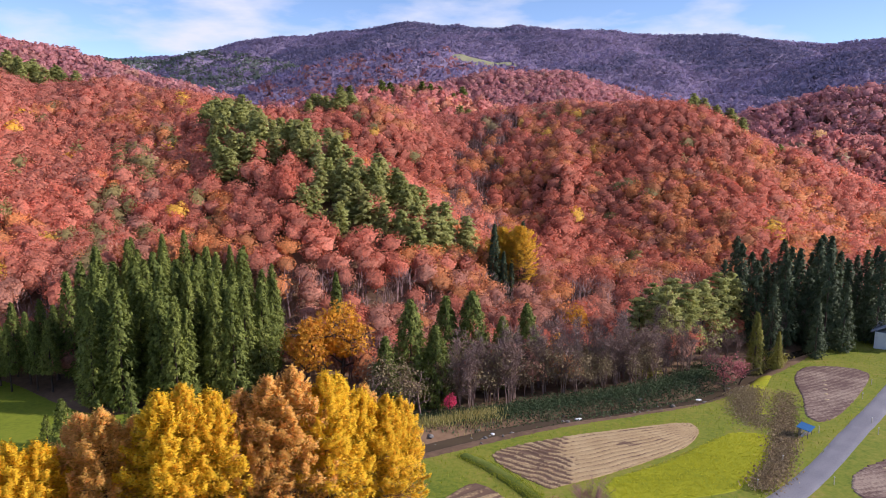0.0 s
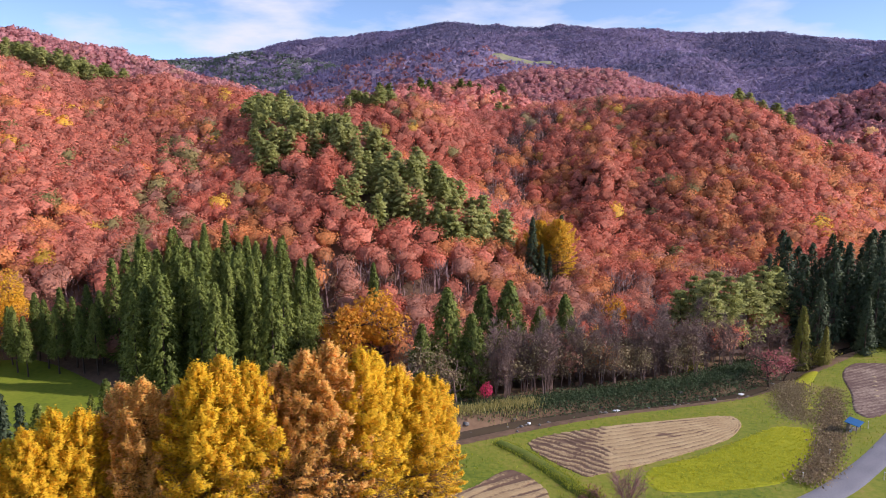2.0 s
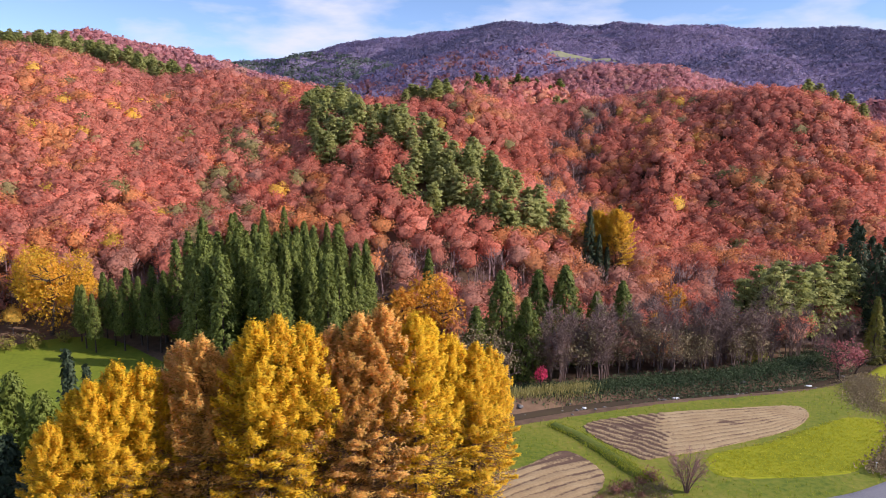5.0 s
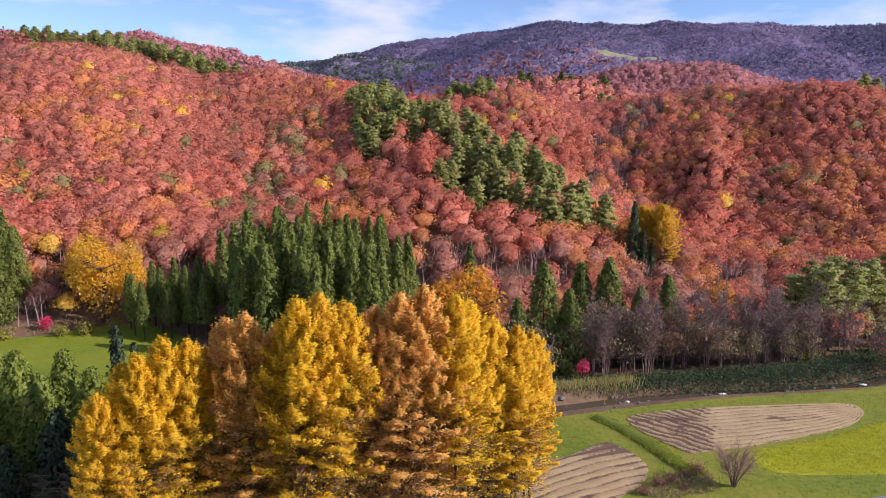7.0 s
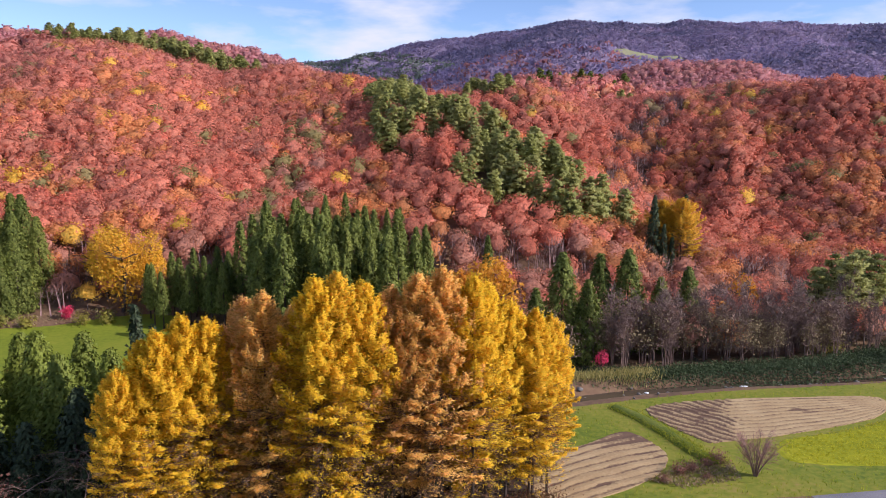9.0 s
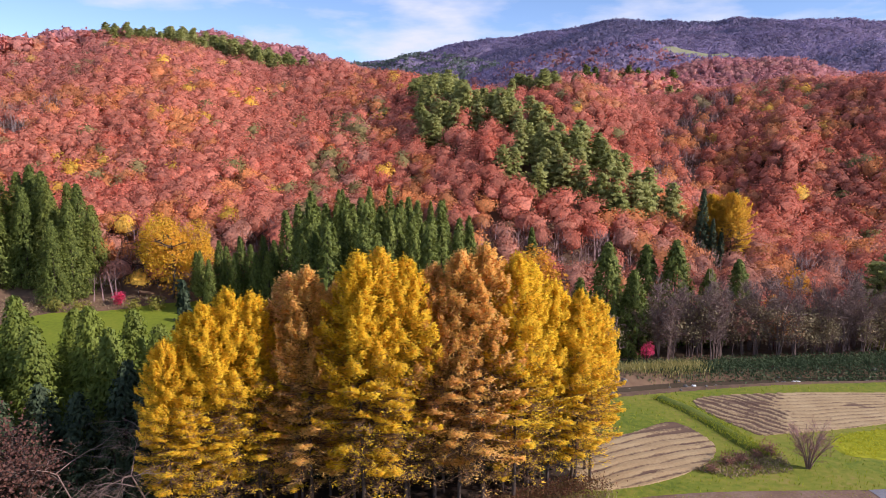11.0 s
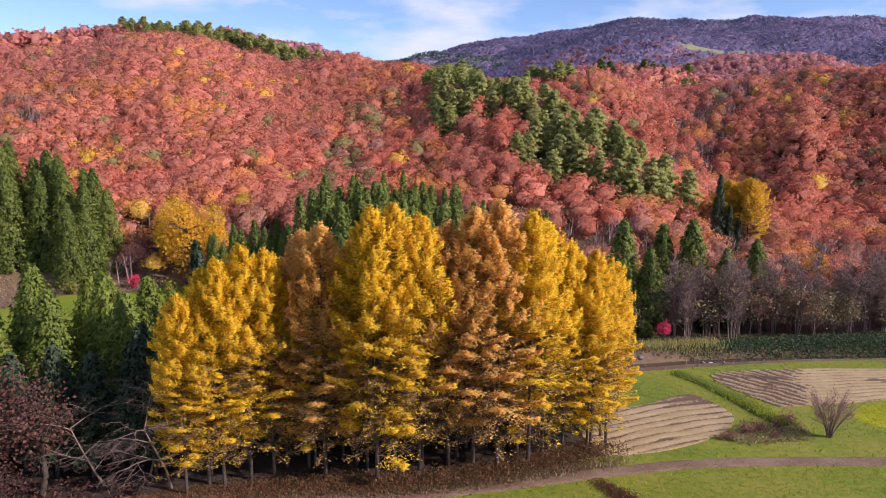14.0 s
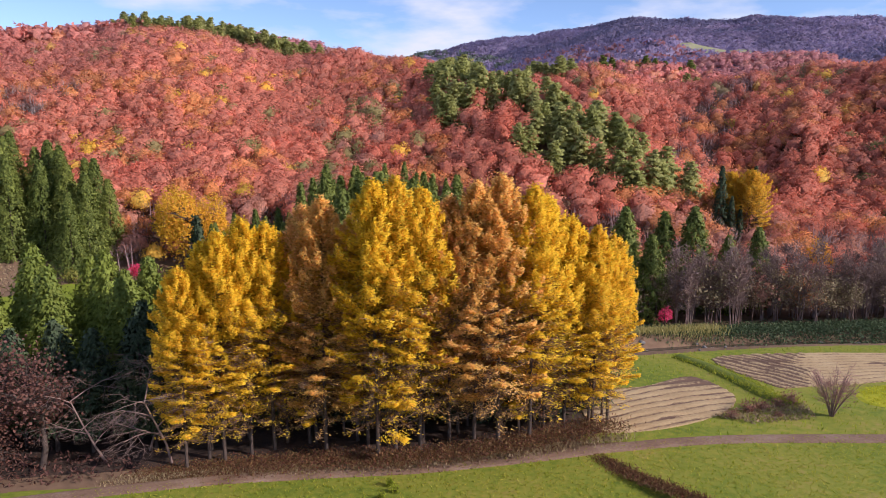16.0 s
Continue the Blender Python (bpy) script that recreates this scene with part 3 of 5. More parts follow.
def wood_colours(x, y, z, r):
    """Each tree's own tint: patches of red, orange, pink and half-bare brown trees, with haze painted in by distance.
    """
    n = len(x)
    pal = np.array([RED, ORANGE, BROWN, PINK, YELLOW, GREEN, MAUVE, DARKG, HAZED_WOOD, STEMS])
    p1, p2 = fbm(x / 60, y / 60, 31, 3), fbm(x / 25, y / 25, 47, 3)
    u = 0.45 * r.random(n) + 0.55 * np.clip((fbm(x / 16, y / 16, 53, 2) - 0.22) / 0.56, 0, 1)
    p1 = p1 - 0.28 * ((x < -45) & (y < 345)) + 0.15 * (x > 60)
    k = np.where(u < 0.40 + 0.7 * (p1 - 0.5), 0, np.where(u < 0.68 + 0.5 * (p2 - 0.5), 3, np.where(u < 0.93 + 0.3 * (p2 - 0.5), 1, 2)))
    k = np.where(r.random(n) < 0.010 + 0.04 * ((x < -50) & (p2 > 0.56)), 4, k)
    k = np.where((r.random(n) < 0.06) & (p2 > 0.58), 5, k)
    low = (z < 4.5) & (y < 150)
    k = np.where(low & (r.random(n) < 0.62), np.where(r.random(n) < 0.55, 6, 2), k)
    k = np.where((np.hypot(x + 145, y - 203) < 15) & (r.random(n) < 0.6), 9, k)
    gully, _ = line_dist(x, y, [(-38, 150, 0), (-44, 190, 0), (-40, 215, 0)])
    k = np.where((gully < 9) & (r.random(n) < 0.6), np.where(r.random(n) < 0.5, 5, 2), k)
    # bare mauve trees, set thickly here to darken the shaded valley side too
    side_valley, _ = line_dist(x, y, [(45, 185, 0), (54, 220, 0), (68, 260, 0), (80, 285, 0)])
    k = np.where((side_valley < 10) & (r.random(n) < 0.6), 6, k)
    d = np.hypot(x, y)
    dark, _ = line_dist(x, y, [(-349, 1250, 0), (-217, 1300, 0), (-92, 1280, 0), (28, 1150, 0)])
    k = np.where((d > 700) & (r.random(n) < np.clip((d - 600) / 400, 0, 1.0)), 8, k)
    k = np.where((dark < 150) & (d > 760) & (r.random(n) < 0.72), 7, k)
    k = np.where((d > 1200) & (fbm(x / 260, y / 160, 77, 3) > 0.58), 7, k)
    c = pal[k] * (0.84 + 0.3 * r.random((n, 1))) * (0.86 + 0.28 * np.clip((fbm(x / 90, y / 60, 91, 3) - 0.3) / 0.4, 0, 1))[:, None]
    mean = pal[0] * 0.4 + pal[3] * 0.35 + pal[1] * 0.25
    c = np.where(((k < 4) & (d < 700))[:, None], c + (mean - c) * 0.3, c)
    c = c + (pal[2] - c) * (0.2 * r.random((n, 1))) * ((k != 7) & (k != 8))[:, None]
    # mauve mixed in with distance paints haze into the leaf colours
    c = c + (HAZE_TINT - c) * (np.clip((d - 250) / 400, 0, 0.65) * (k != 7) * (k != 8))[:, None]
    # distant conifers get their own tones, the farthest blued for haze
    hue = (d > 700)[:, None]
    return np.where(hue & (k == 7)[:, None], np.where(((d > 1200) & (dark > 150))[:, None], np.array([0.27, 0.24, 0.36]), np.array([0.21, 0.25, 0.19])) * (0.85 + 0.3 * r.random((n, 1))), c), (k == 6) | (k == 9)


def ball(sub):
    bm = bmesh.new()
    bmesh.ops.create_icosphere(bm, subdivisions=sub, radius=1.0)
    v = np.array([q.co[:] for q in bm.verts])
    f = np.array([[q.index for q in p.verts] for p in bm.faces])
    bm.free()
    return v, f


def crowns(x, y, z, height, radius, tint, count, size, r, sub=1, trunks=True, lumps=7, inner=0.84, merge=0.8):
    """Broad uneven crowns: a lumpy inner mass, sprays of leaves all over it, and thin stems. Verts, triangles, tints, solid, normals."""
    n = len(x)
    dirs, tri = ball(sub)
    e = 6.0
    hill = merge * unit(np.stack([z - land(x + e, y), z - land(x, y + e), np.full(n, e)], -1))[:, None]
    lump = unit(r.normal(size=(n, lumps, 3)) + np.array([0, 0, 0.6]))
    size3 = np.stack([radius * (0.85 + 0.3 * r.random(n)), radius * (0.85 + 0.3 * r.random(n)), height * 0.40], -1)[:, None]
    mid = np.stack([x, y, z + height * 0.6], -1)[:, None]

    def swell(d):
        dots = np.einsum("nkc,nlc->nkl", d, lump)
        own = np.take_along_axis(lump, dots.argmax(-1)[..., None], 1)
        return 0.60 + 0.46 * np.clip(dots.max(-1), 0, 1) ** 5, own

    dd = np.broadcast_to(dirs, (n, *dirs.shape))
    k, own = swell(dd)
    vs, fs, ts, ns, off = [], [], [], [], 0
    if inner:
        vs.append((dd * (k * inner * (0.9 + 0.2 * r.random(k.shape)))[..., None] * size3 + mid).reshape(-1, 3))
        fs.append((tri[None] + np.arange(n)[:, None, None] * len(dirs)).reshape(-1, 3))
        ts.append(np.repeat(tint, len(dirs), 0))
        ns.append(unit(0.75 * dd + 0.2 * own + hill).reshape(-1, 3))
        off = len(vs[0])
    out = unit(r.normal(size=(n, count, 3)) + np.array([0, 0, 0.45]))
    k, own = swell(out)
    q = out * (k * (0.80 + 0.34 * r.random((n, count))))[..., None]
    geo = unit(out + np.array([0, 0, 0.25]) + 0.75 * r.normal(size=out.shape))
    sz = (size[:, None] * (0.6 + 0.8 * r.random((n, count)))).ravel()
    v, f = sprays((q * size3 + mid).reshape(-1, 3), geo.reshape(-1, 3), sz, 0.9, r=r)
    shade = unit(out * 0.65 + own * 0.35 + geo * 0.35 + hill)
    vs.append(v)
    fs.append(f + off)
    ts.append(np.repeat(np.repeat(tint, count, 0), 3, 0))
    ns.append(np.repeat(shade.reshape(-1, 3), 3, 0))
    off += len(v)
    if trunks:
        w = 0.014 * height + 0.02
        lean = r.normal(size=(n, 2)) * 0.25
        ring = np.array([(1, 0, 0), (-0.5, 0.87, 0), (-0.5, -0.87, 0)])
        b0 = np.stack([x, y, z - 0.5], -1)[:, None] + ring[None] * w[:, None, None]
        b1 = np.stack([x + lean[:, 0], y + lean[:, 1], z + height * 0.72], -1)[:, None] + ring[None] * (0.4 * w)[:, None, None]
        tf = np.array([(0, 1, 4), (0, 4, 3), (1, 2, 5), (1, 5, 4), (2, 0, 3), (2, 3, 5)])[None] + np.arange(n)[:, None, None] * 6
        vs.append(np.concatenate([b0, b1], 1).reshape(-1, 3))
        fs.append(tf.reshape(-1, 3) + off)
        ts.append(np.tile(np.array([[0.2, 0.16, 0.15]]), (6 * n, 1)))
        ns.append(np.tile(np.concatenate([ring, ring]), (n, 1)))
    solid = np.concatenate([np.full(len(q), int(len(q) != n * count), np.int32) for q in fs])
    return np.concatenate(vs), np.concatenate(fs), np.concatenate(ts), solid, np.concatenate(ns)


def scatter(step, r0, r1, seed, a0=-44.0, a1=50.0):
    r = np.random.default_rng(seed)
    g = np.arange(-r1, r1, step)
    X, Y = np.meshgrid(g, np.arange(0, r1, step))
    X, Y = X + (r.random(X.shape) - 0.5) * step * 0.9, Y + (r.random(X.shape) - 0.5) * step * 0.9
    d, a = np.hypot(X, Y), np.degrees(np.arctan2(X, Y))
    k = (d > r0) & (d < r1) & (a > a0) & (a < a1)
    return X[k], Y[k], r


PINE_SPUR = [(-30, 250), (-27, 222), (-22, 196), (-18, 180), (-7, 175), (-4, 163), (4, 159), (14, 156), (30, 155), (42, 158), (40, 168), (28, 178), (16, 191), (4, 205), (-8, 224), (-20, 250)]
PINE_CREST = [(-180, 306), (-150, 299), (-118, 296), (-92, 289), (-80, 294), (-100, 310), (-140, 322), (-180, 318)]
HILL_FOOT = [(-112, 124), (-78, 121), (-76, 130), (-90, 142), (-110, 140)]
CEDAR_GROVE = [(-38, 124), (-37, 146), (-26, 154), (-12, 152), (-3, 138), (-3, 118), (-8, 106), (-24, 104), (-34, 109)]
PASTURE = [(196, 914), (212, 940), (228, 958), (262, 956), (298, 946), (300, 934), (262, 916), (225, 898)]


def open_ground(x, y):
    """Where no wood grows: fields, meadows and the farm land."""
    d, _ = line_dist(x, y, STREAM)
    south = y < np.interp(x, [-200, -120, -100, -84, -70, -62, -50, -40, 0, 14, 33, 54, 66, 80, 120, 200], [106, 116, 117.5, 118.5, 121.5, 126, 128, 120, 113, 98, 97, 99, 103, 112, 125, 140])
    return south | (d < 6)


SIGHT_A, SIGHT_R = np.radians(np.arange(-50, 56, 0.5)), np.exp(np.linspace(math.log(60), math.log(2500), 150))
_sa, _sr = np.meshgrid(SIGHT_A, SIGHT_R)
SIGHT = np.maximum.accumulate((land(_sr * np.sin(_sa), _sr * np.cos(_sa)) - 38.0) / _sr, axis=0)


def seen_crest(x, y, z, top):
    """False for places deep behind a crest as seen from the valley."""
    d, a = np.hypot(x, y), np.arctan2(x, y)
    i = np.clip(np.searchsorted(SIGHT_R, d * 0.95) - 1, 0, len(SIGHT_R) - 1)
    k = np.clip(np.round((a - SIGHT_A[0]) / (SIGHT_A[1] - SIGHT_A[0])).astype(int), 0, len(SIGHT_A) - 1)
    return (z + top - 38.0) / d > SIGHT[i, k] - (5.0 + 0.012 * d) / d


def twigs(x, y, z, height, radius, tint, count, r):
    """Leafless crowns: many fine upward twigs on a thin stem. Verts, triangles, tints."""
    n = len(x)
    d = unit(r.normal(size=(n, count, 3)) * np.array([1, 1, 0.8]) + np.array([0, 0, 0.2]))
    k = (0.35 + 0.7 * r.random((n, count, 1)))
    c = d * k * np.stack([radius, radius, height * 0.34], -1)[:, None] + np.stack([x, y, z + height * 0.64], -1)[:, None]
    along_ = unit(d * np.array([0.6, 0.6, 0.4]) + np.array([0, 0, 0.8]) + 0.25 * r.normal(size=d.shape)).reshape(-1, 3)
    nor = r.normal(size=along_.shape)
    nor = unit(nor - along_ * (nor * along_).sum(1, keepdims=True))
    v, f = leaves(c.reshape(-1, 3), nor, np.repeat(height * 0.2, count) * (0.6 + 0.8 * r.random(n * count)), 0.055, along_, r)
    f = np.concatenate([f[:, :3], f[:, [0, 2, 3]]])
    tints, nors = np.repeat(np.repeat(tint, count, 0), 4, 0), np.repeat(unit(d + np.array([0, 0, 0.4])).reshape(-1, 3), 4, 0)
    foot = np.repeat(np.stack([x, y, z + height * 0.45], -1), 2, 0) + r.normal(size=(2 * n, 3)) * [0.5, 0.5, 0]
    rise = unit(r.normal(size=(2 * n, 3)) * [0.06, 0.06, 0] + np.array([0, 0, 1.0]))
    face = unit(np.array([0.4, -1.0, 0]) + 0 * rise)
    sv, sf = sprays(foot, unit(face - rise * (face * rise).sum(1, keepdims=True)), np.repeat(height, 2) * 1.05, 0.05, rise, r)
    v, f = np.concatenate([v, sv]), np.concatenate([f, sf + len(v)])
    tints = np.concatenate([tints, np.repeat(np.repeat(tint, 2, 0), 3, 0)])
    nors = np.concatenate([nors, np.repeat(face + [0.3, 0, 0.2], 3, 0)])
    return v, f, tints, np.ones(len(f), np.int32), unit(nors)


def wood_mesh(parts):
    """One mesh of several (verts, triangles, tints, solid): sprays of leaves, and solid inner foliage and stems."""
    o, vs, fs = 0, [], []
    for v, f, t, k, q in parts:
        vs.append(v)
        fs.append(f + o)
        o += len(v)
    me = mesh_of("woodland", np.concatenate(vs), np.concatenate(fs), M_FOREST, np.concatenate([p[2] for p in parts]), soft=np.concatenate([p[4] for p in parts]))
    me.materials.append(M_MASS)
    me.polygons.foreach_set("material_index", np.concatenate([p[3] for p in parts]).astype(np.int32))
    return me


def build_woods():
    x, y, r = scatter(3.5, 88, 345, 3)
    keep = ~open_ground(x, y) & ~inside(x, y, CEDAR_GROVE) & (np.hypot(x - 47.5, y - 151) > 7) & (np.hypot(x + 61, y - 125) > 6)
    keep &= ~inside(x, y, PINE_SPUR) | (np.hypot(x + 4, y - 176) < 8) | (r.random(len(x)) < 0.2)
    keep &= ~inside(x, y, PINE_CREST) | (r.random(len(x)) < 0.15)
    keep &= ~inside(x, y, HILL_FOOT) & ~((x < -66) & (y < 124))
    x, y = x[keep], y[keep]
    z = land(x, y)
    keep = seen_crest(x, y, z, 9)
    x, y, z = x[keep], y[keep], z[keep]
    d = np.hypot(x, y)
    h = (6.4 + 1.7 * r.random(len(x)) ** 1.3) * np.where((z < 4.5) & (y < 140), 0.85, 1.0)
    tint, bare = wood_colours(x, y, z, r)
    left = x < np.where(y < 200, -45, -60)
    spur = ~left & (x < 58)
    for m, label in ((left, "red and orange broadleaf wood on a hillside"), (spur, "red and half-bare broadleaf wood on a low spur"), (~left & ~spur, "dense red oak wood on a round hill")):
        a, b, c = m & ~bare & (d < 185), m & bare, m & ~bare & (d >= 185)
        me = wood_mesh([crowns(x[a], y[a], z[a], h[a], h[a] * 0.46, tint[a], 400, h[a] * 0.058, r),
                        twigs(x[b], y[b], z[b], h[b], h[b] * 0.42, tint[b], 110, r),
                        crowns(x[c], y[c], z[c], h[c], h[c] * 0.46, tint[c], 180, h[c] * 0.08, r)])
        tagged(new("woodland", me), label, "wood", kind="stuff")
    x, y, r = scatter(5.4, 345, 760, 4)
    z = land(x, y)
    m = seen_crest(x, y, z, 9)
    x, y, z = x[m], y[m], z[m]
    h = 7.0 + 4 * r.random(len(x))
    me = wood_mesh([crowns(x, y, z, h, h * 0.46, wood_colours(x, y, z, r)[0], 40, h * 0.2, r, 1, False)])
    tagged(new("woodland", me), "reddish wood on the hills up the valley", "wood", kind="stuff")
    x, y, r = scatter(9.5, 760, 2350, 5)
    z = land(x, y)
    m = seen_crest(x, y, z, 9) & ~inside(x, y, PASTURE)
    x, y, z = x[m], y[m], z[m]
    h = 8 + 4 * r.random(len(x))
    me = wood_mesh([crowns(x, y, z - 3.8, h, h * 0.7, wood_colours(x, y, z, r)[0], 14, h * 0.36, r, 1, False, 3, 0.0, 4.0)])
    tagged(new("woodland", me), "wood on the far mountains, coloured purple-grey for haze", "wood", kind="stuff")


build_woods()
M_PASTURE = noisy("pasture_grass", [(0.20, 0.20, 0.12), (0.25, 0.25, 0.13), (0.27, 0.24, 0.16)], 0.03, 0.9, 0.3, 9)
patch("pasture", PASTURE, M_PASTURE, "pale green pasture high on the far mountain", "pasture", 1.5, 12.0)


# ---- conifers ----
def larch_meshes(seed, h=20.0, wide=1.22, rich=1.15, bare=0.12):
    """Trunk, boughs and needles of one larch in autumn: a full feathery top, separate pads on the lower boughs."""
    r = np.random.default_rng(seed)
    s12 = np.linspace(0, 1, 12)
    trunk = tube(np.stack([0.12 * np.sin(4 * s12 + seed), 0.12 * np.cos(3 * s12), -0.3 + s12 * (h + 0.2)], 1), np.linspace(0.17, 0.015, 12), 7)
    boughs, cen, geo, alo, siz, sha, dead, lie = [], [], [], [], [], [], [], []
    up = np.array([0, 0, 1.0])
    n = 200
    for i in range(n):
        f = ((i + r.random()) / n) ** 0.72
        low = f < 0.5
        z = h * (bare + (0.985 - bare) * f)
        prof = (1 - f ** 3.0) ** 0.8
        reach = (prof * (2.35 + 0.5 * min(1.0, f * 2.5)) * (0.6 + 0.5 * r.random()) + 0.12) * wide
        az = i * 2.4 + r.random()
        d = np.array([math.cos(az), math.sin(az), 0])
        side = np.cross(d, up)
        s = np.linspace(0, 1, 5)
        line = up * z + d * (s * reach)[:, None] + up * (((0.35 * f - 0.30) * s + (0.22 + 0.35 * f) * s * s) * reach)[:, None]
        boughs.append(tube(line, np.linspace(0.035, 0.006, 5) * (0.5 + reach / 4), 3))
        full = 1.0 if not low else (0.06 if r.random() < 0.85 - 0.9 * f else 1.0)
        if f < 0.6:
            m = int(13 * reach)
            t = 0.15 + 0.85 * r.random(m)
            dead.append(np.stack([np.interp(t, s, line[:, c]) for c in range(3)], 1) + r.normal(size=(m, 3)) * 0.14)
            lie.append(unit(d + side * r.normal(size=(m, 1)) + r.normal(size=(m, 3)) * 0.4))
        k = int((22 + 95 * reach) * full * rich)
        t = (0.16 if not low else 0.38) + (0.88 if not low else 0.66) * r.random(k) ** 0.8
        p = np.stack([np.interp(t, s, line[:, c]) for c in range(3)], 1)
        half = (0.42 * reach * np.clip(1.12 - t, 0, 1) + 0.12) * (0.75 if not low else 1.0)
        off = half * r.normal(size=k) * 0.62
        lift = r.normal(size=k) * (0.09 if low else 0.2) - np.abs(off) * 0.18
        p = p + side * off[:, None] + up * lift[:, None]
        cen.append(p)
        a = unit(d * 0.8 + side * (np.sign(off) * 0.7)[:, None] + r.normal(size=(k, 3)) * 0.45 + up * 0.25)
        g = unit(r.normal(size=(k, 3)) * 0.7 + d * 0.5 + up * 0.8)
        alo.append(a)
        geo.append(g)
        sha.append(unit(d * 0.7 + up * 0.45 + side * (np.clip(off / half, -1, 1) * 0.5)[:, None] + g * 0.55))
        siz.append((0.14 + 0.2 * r.random(k)) * (1.0 if rich > 0.8 else 1.5))
    cen, geo, alo, siz, sha = map(np.concatenate, (cen, geo, alo, siz, sha))
    geo = unit(geo - alo * (geo * alo).sum(1, keepdims=True))
    v, f = sprays(cen, geo, siz, 0.42, alo, r)
    dead, lie = np.concatenate(dead), np.concatenate(lie)
    g = r.normal(size=dead.shape)
    tv, tf = sprays(dead, unit(g - lie * (g * lie).sum(1, keepdims=True)), 0.7, 0.05, lie, r)
    bv, bf = join(boughs)
    bf = np.concatenate([bf[:, :3], bf[:, [0, 2, 3]]])
    return trunk, join([(bv, bf), (tv, tf)]), (v, f, np.repeat(sha, 3, 0))


def cedar_meshes(seed, h=18.0, wide=2.9, bare=0.08, n=4200, big=0.78):
    """Trunk and hanging sprays of one dense cedar, in tufts."""
    r = np.random.default_rng(seed)
    trunk = tube(np.stack([np.zeros(6), np.zeros(6), np.linspace(-0.4, h * 0.97, 6)], 1), np.linspace(0.24, 0.03, 6), 6)
    tufts = max(40, n // 26)
    tf = (np.arange(tufts) + r.random(tufts)) / tufts
    tf = tf ** 1.25
    taz = np.arange(tufts) * 2.4 + r.random(tufts)
    prof = wide * np.clip(1 - tf, 0, 1) ** 0.72 * np.clip(0.55 + tf / 0.2, 0, 1) * (0.78 + 0.34 * r.random(tufts)) + 0.08
    i = r.integers(0, tufts, n)
    own = r.normal(size=(n, 3)) * np.array([0.30, 0.30, 0.34]) * (0.35 + 0.5 * prof[i] / max(wide, 1.5))[:, None] * (0.6 + 0.25 * wide)
    d = np.stack([np.cos(taz), np.sin(taz), np.zeros(tufts)], 1)[i]
    depth = 1 - 0.45 * r.random(n) ** 2
    c = d * (prof[i] * depth)[:, None] + np.array([0, 0, 1.0]) * (h * (bare + (1 - bare) * tf[i]) - 0.25 * prof[i] * depth)[:, None] + own
    c[:, 2] = np.minimum(c[:, 2], h + 0.15 * r.random(n))
    geo = unit(d + 0.6 * r.normal(size=(n, 3)) + np.array([0, 0, 0.45]))
    alo = unit(np.array([0, 0, -0.7]) + d * 0.8 + r.normal(size=(n, 3)) * 0.5)
    geo = unit(geo - alo * (geo * alo).sum(1, keepdims=True))
    sha = unit(d * 0.75 + np.array([0, 0, 0.4]) + unit(own) * 0.55 + geo * 0.5)
    v, f = sprays(c, geo, (0.40 + 0.36 * r.random(n)) * (0.7 + 0.13 * wide) * big, 0.6, alo, r)
    return trunk, (v, f, np.repeat(sha, 3, 0))


def pine_meshes(seed, h=12.0, k=26, size=0.65):
    """Trunk and flat needle plates of one open-crowned pine."""
    r = np.random.default_rng(seed)
    s = np.linspace(0, 1, 7)
    path = np.stack([0.4 * np.sin(s * 3 + seed), 0.3 * np.sin(s * 2.3 + 2 * seed), -0.4 + s * h * 0.97], 1)
    pieces = [tube(path, np.linspace(0.18, 0.03, 7), 6)]
    cen, geo, sha = [], [], []
    for i in range(42):
        tier = i // 4
        f = 0.22 + 0.77 * (tier + 0.5 * r.random()) / 10.6
        az = i * 1.571 + tier * 0.8 + 0.7 * r.random()
        reach = (0.35 + 3.9 * (1.03 - f) ** 0.75) * (0.6 + 0.55 * r.random())
        d = np.array([math.cos(az), math.sin(az), -0.05 + 0.35 * f])
        a = np.array([np.interp(f, s, path[:, k]) for k in range(3)])
        pieces.append(tube(a + d * (np.linspace(0, 1, 3) * reach)[:, None], [0.05, 0.035, 0.012], 3))
        t = 0.25 + 0.8 * r.random(k) ** 0.7
        off = r.normal(size=(k, 3)) * np.array([0.36, 0.36, 0.15]) * (0.5 + 0.3 * reach)
        cen.append(a + d * (t * reach)[:, None] + off)
        g = unit(r.normal(size=(k, 3)) * 0.6 + np.array([0, 0, 0.9]) + d * 0.4)
        geo.append(g)
        sha.append(unit(d * 0.5 + np.array([0, 0, 0.75]) + unit(off) * 0.35 + g * 0.45))
    geo = np.concatenate(geo)
    v, f = sprays(np.concatenate(cen), geo, size * (1 + 0.7 * r.random(len(geo))), 0.75, r=r)
    return join(pieces), (v, f, np.repeat(np.concatenate(sha), 3, 0))


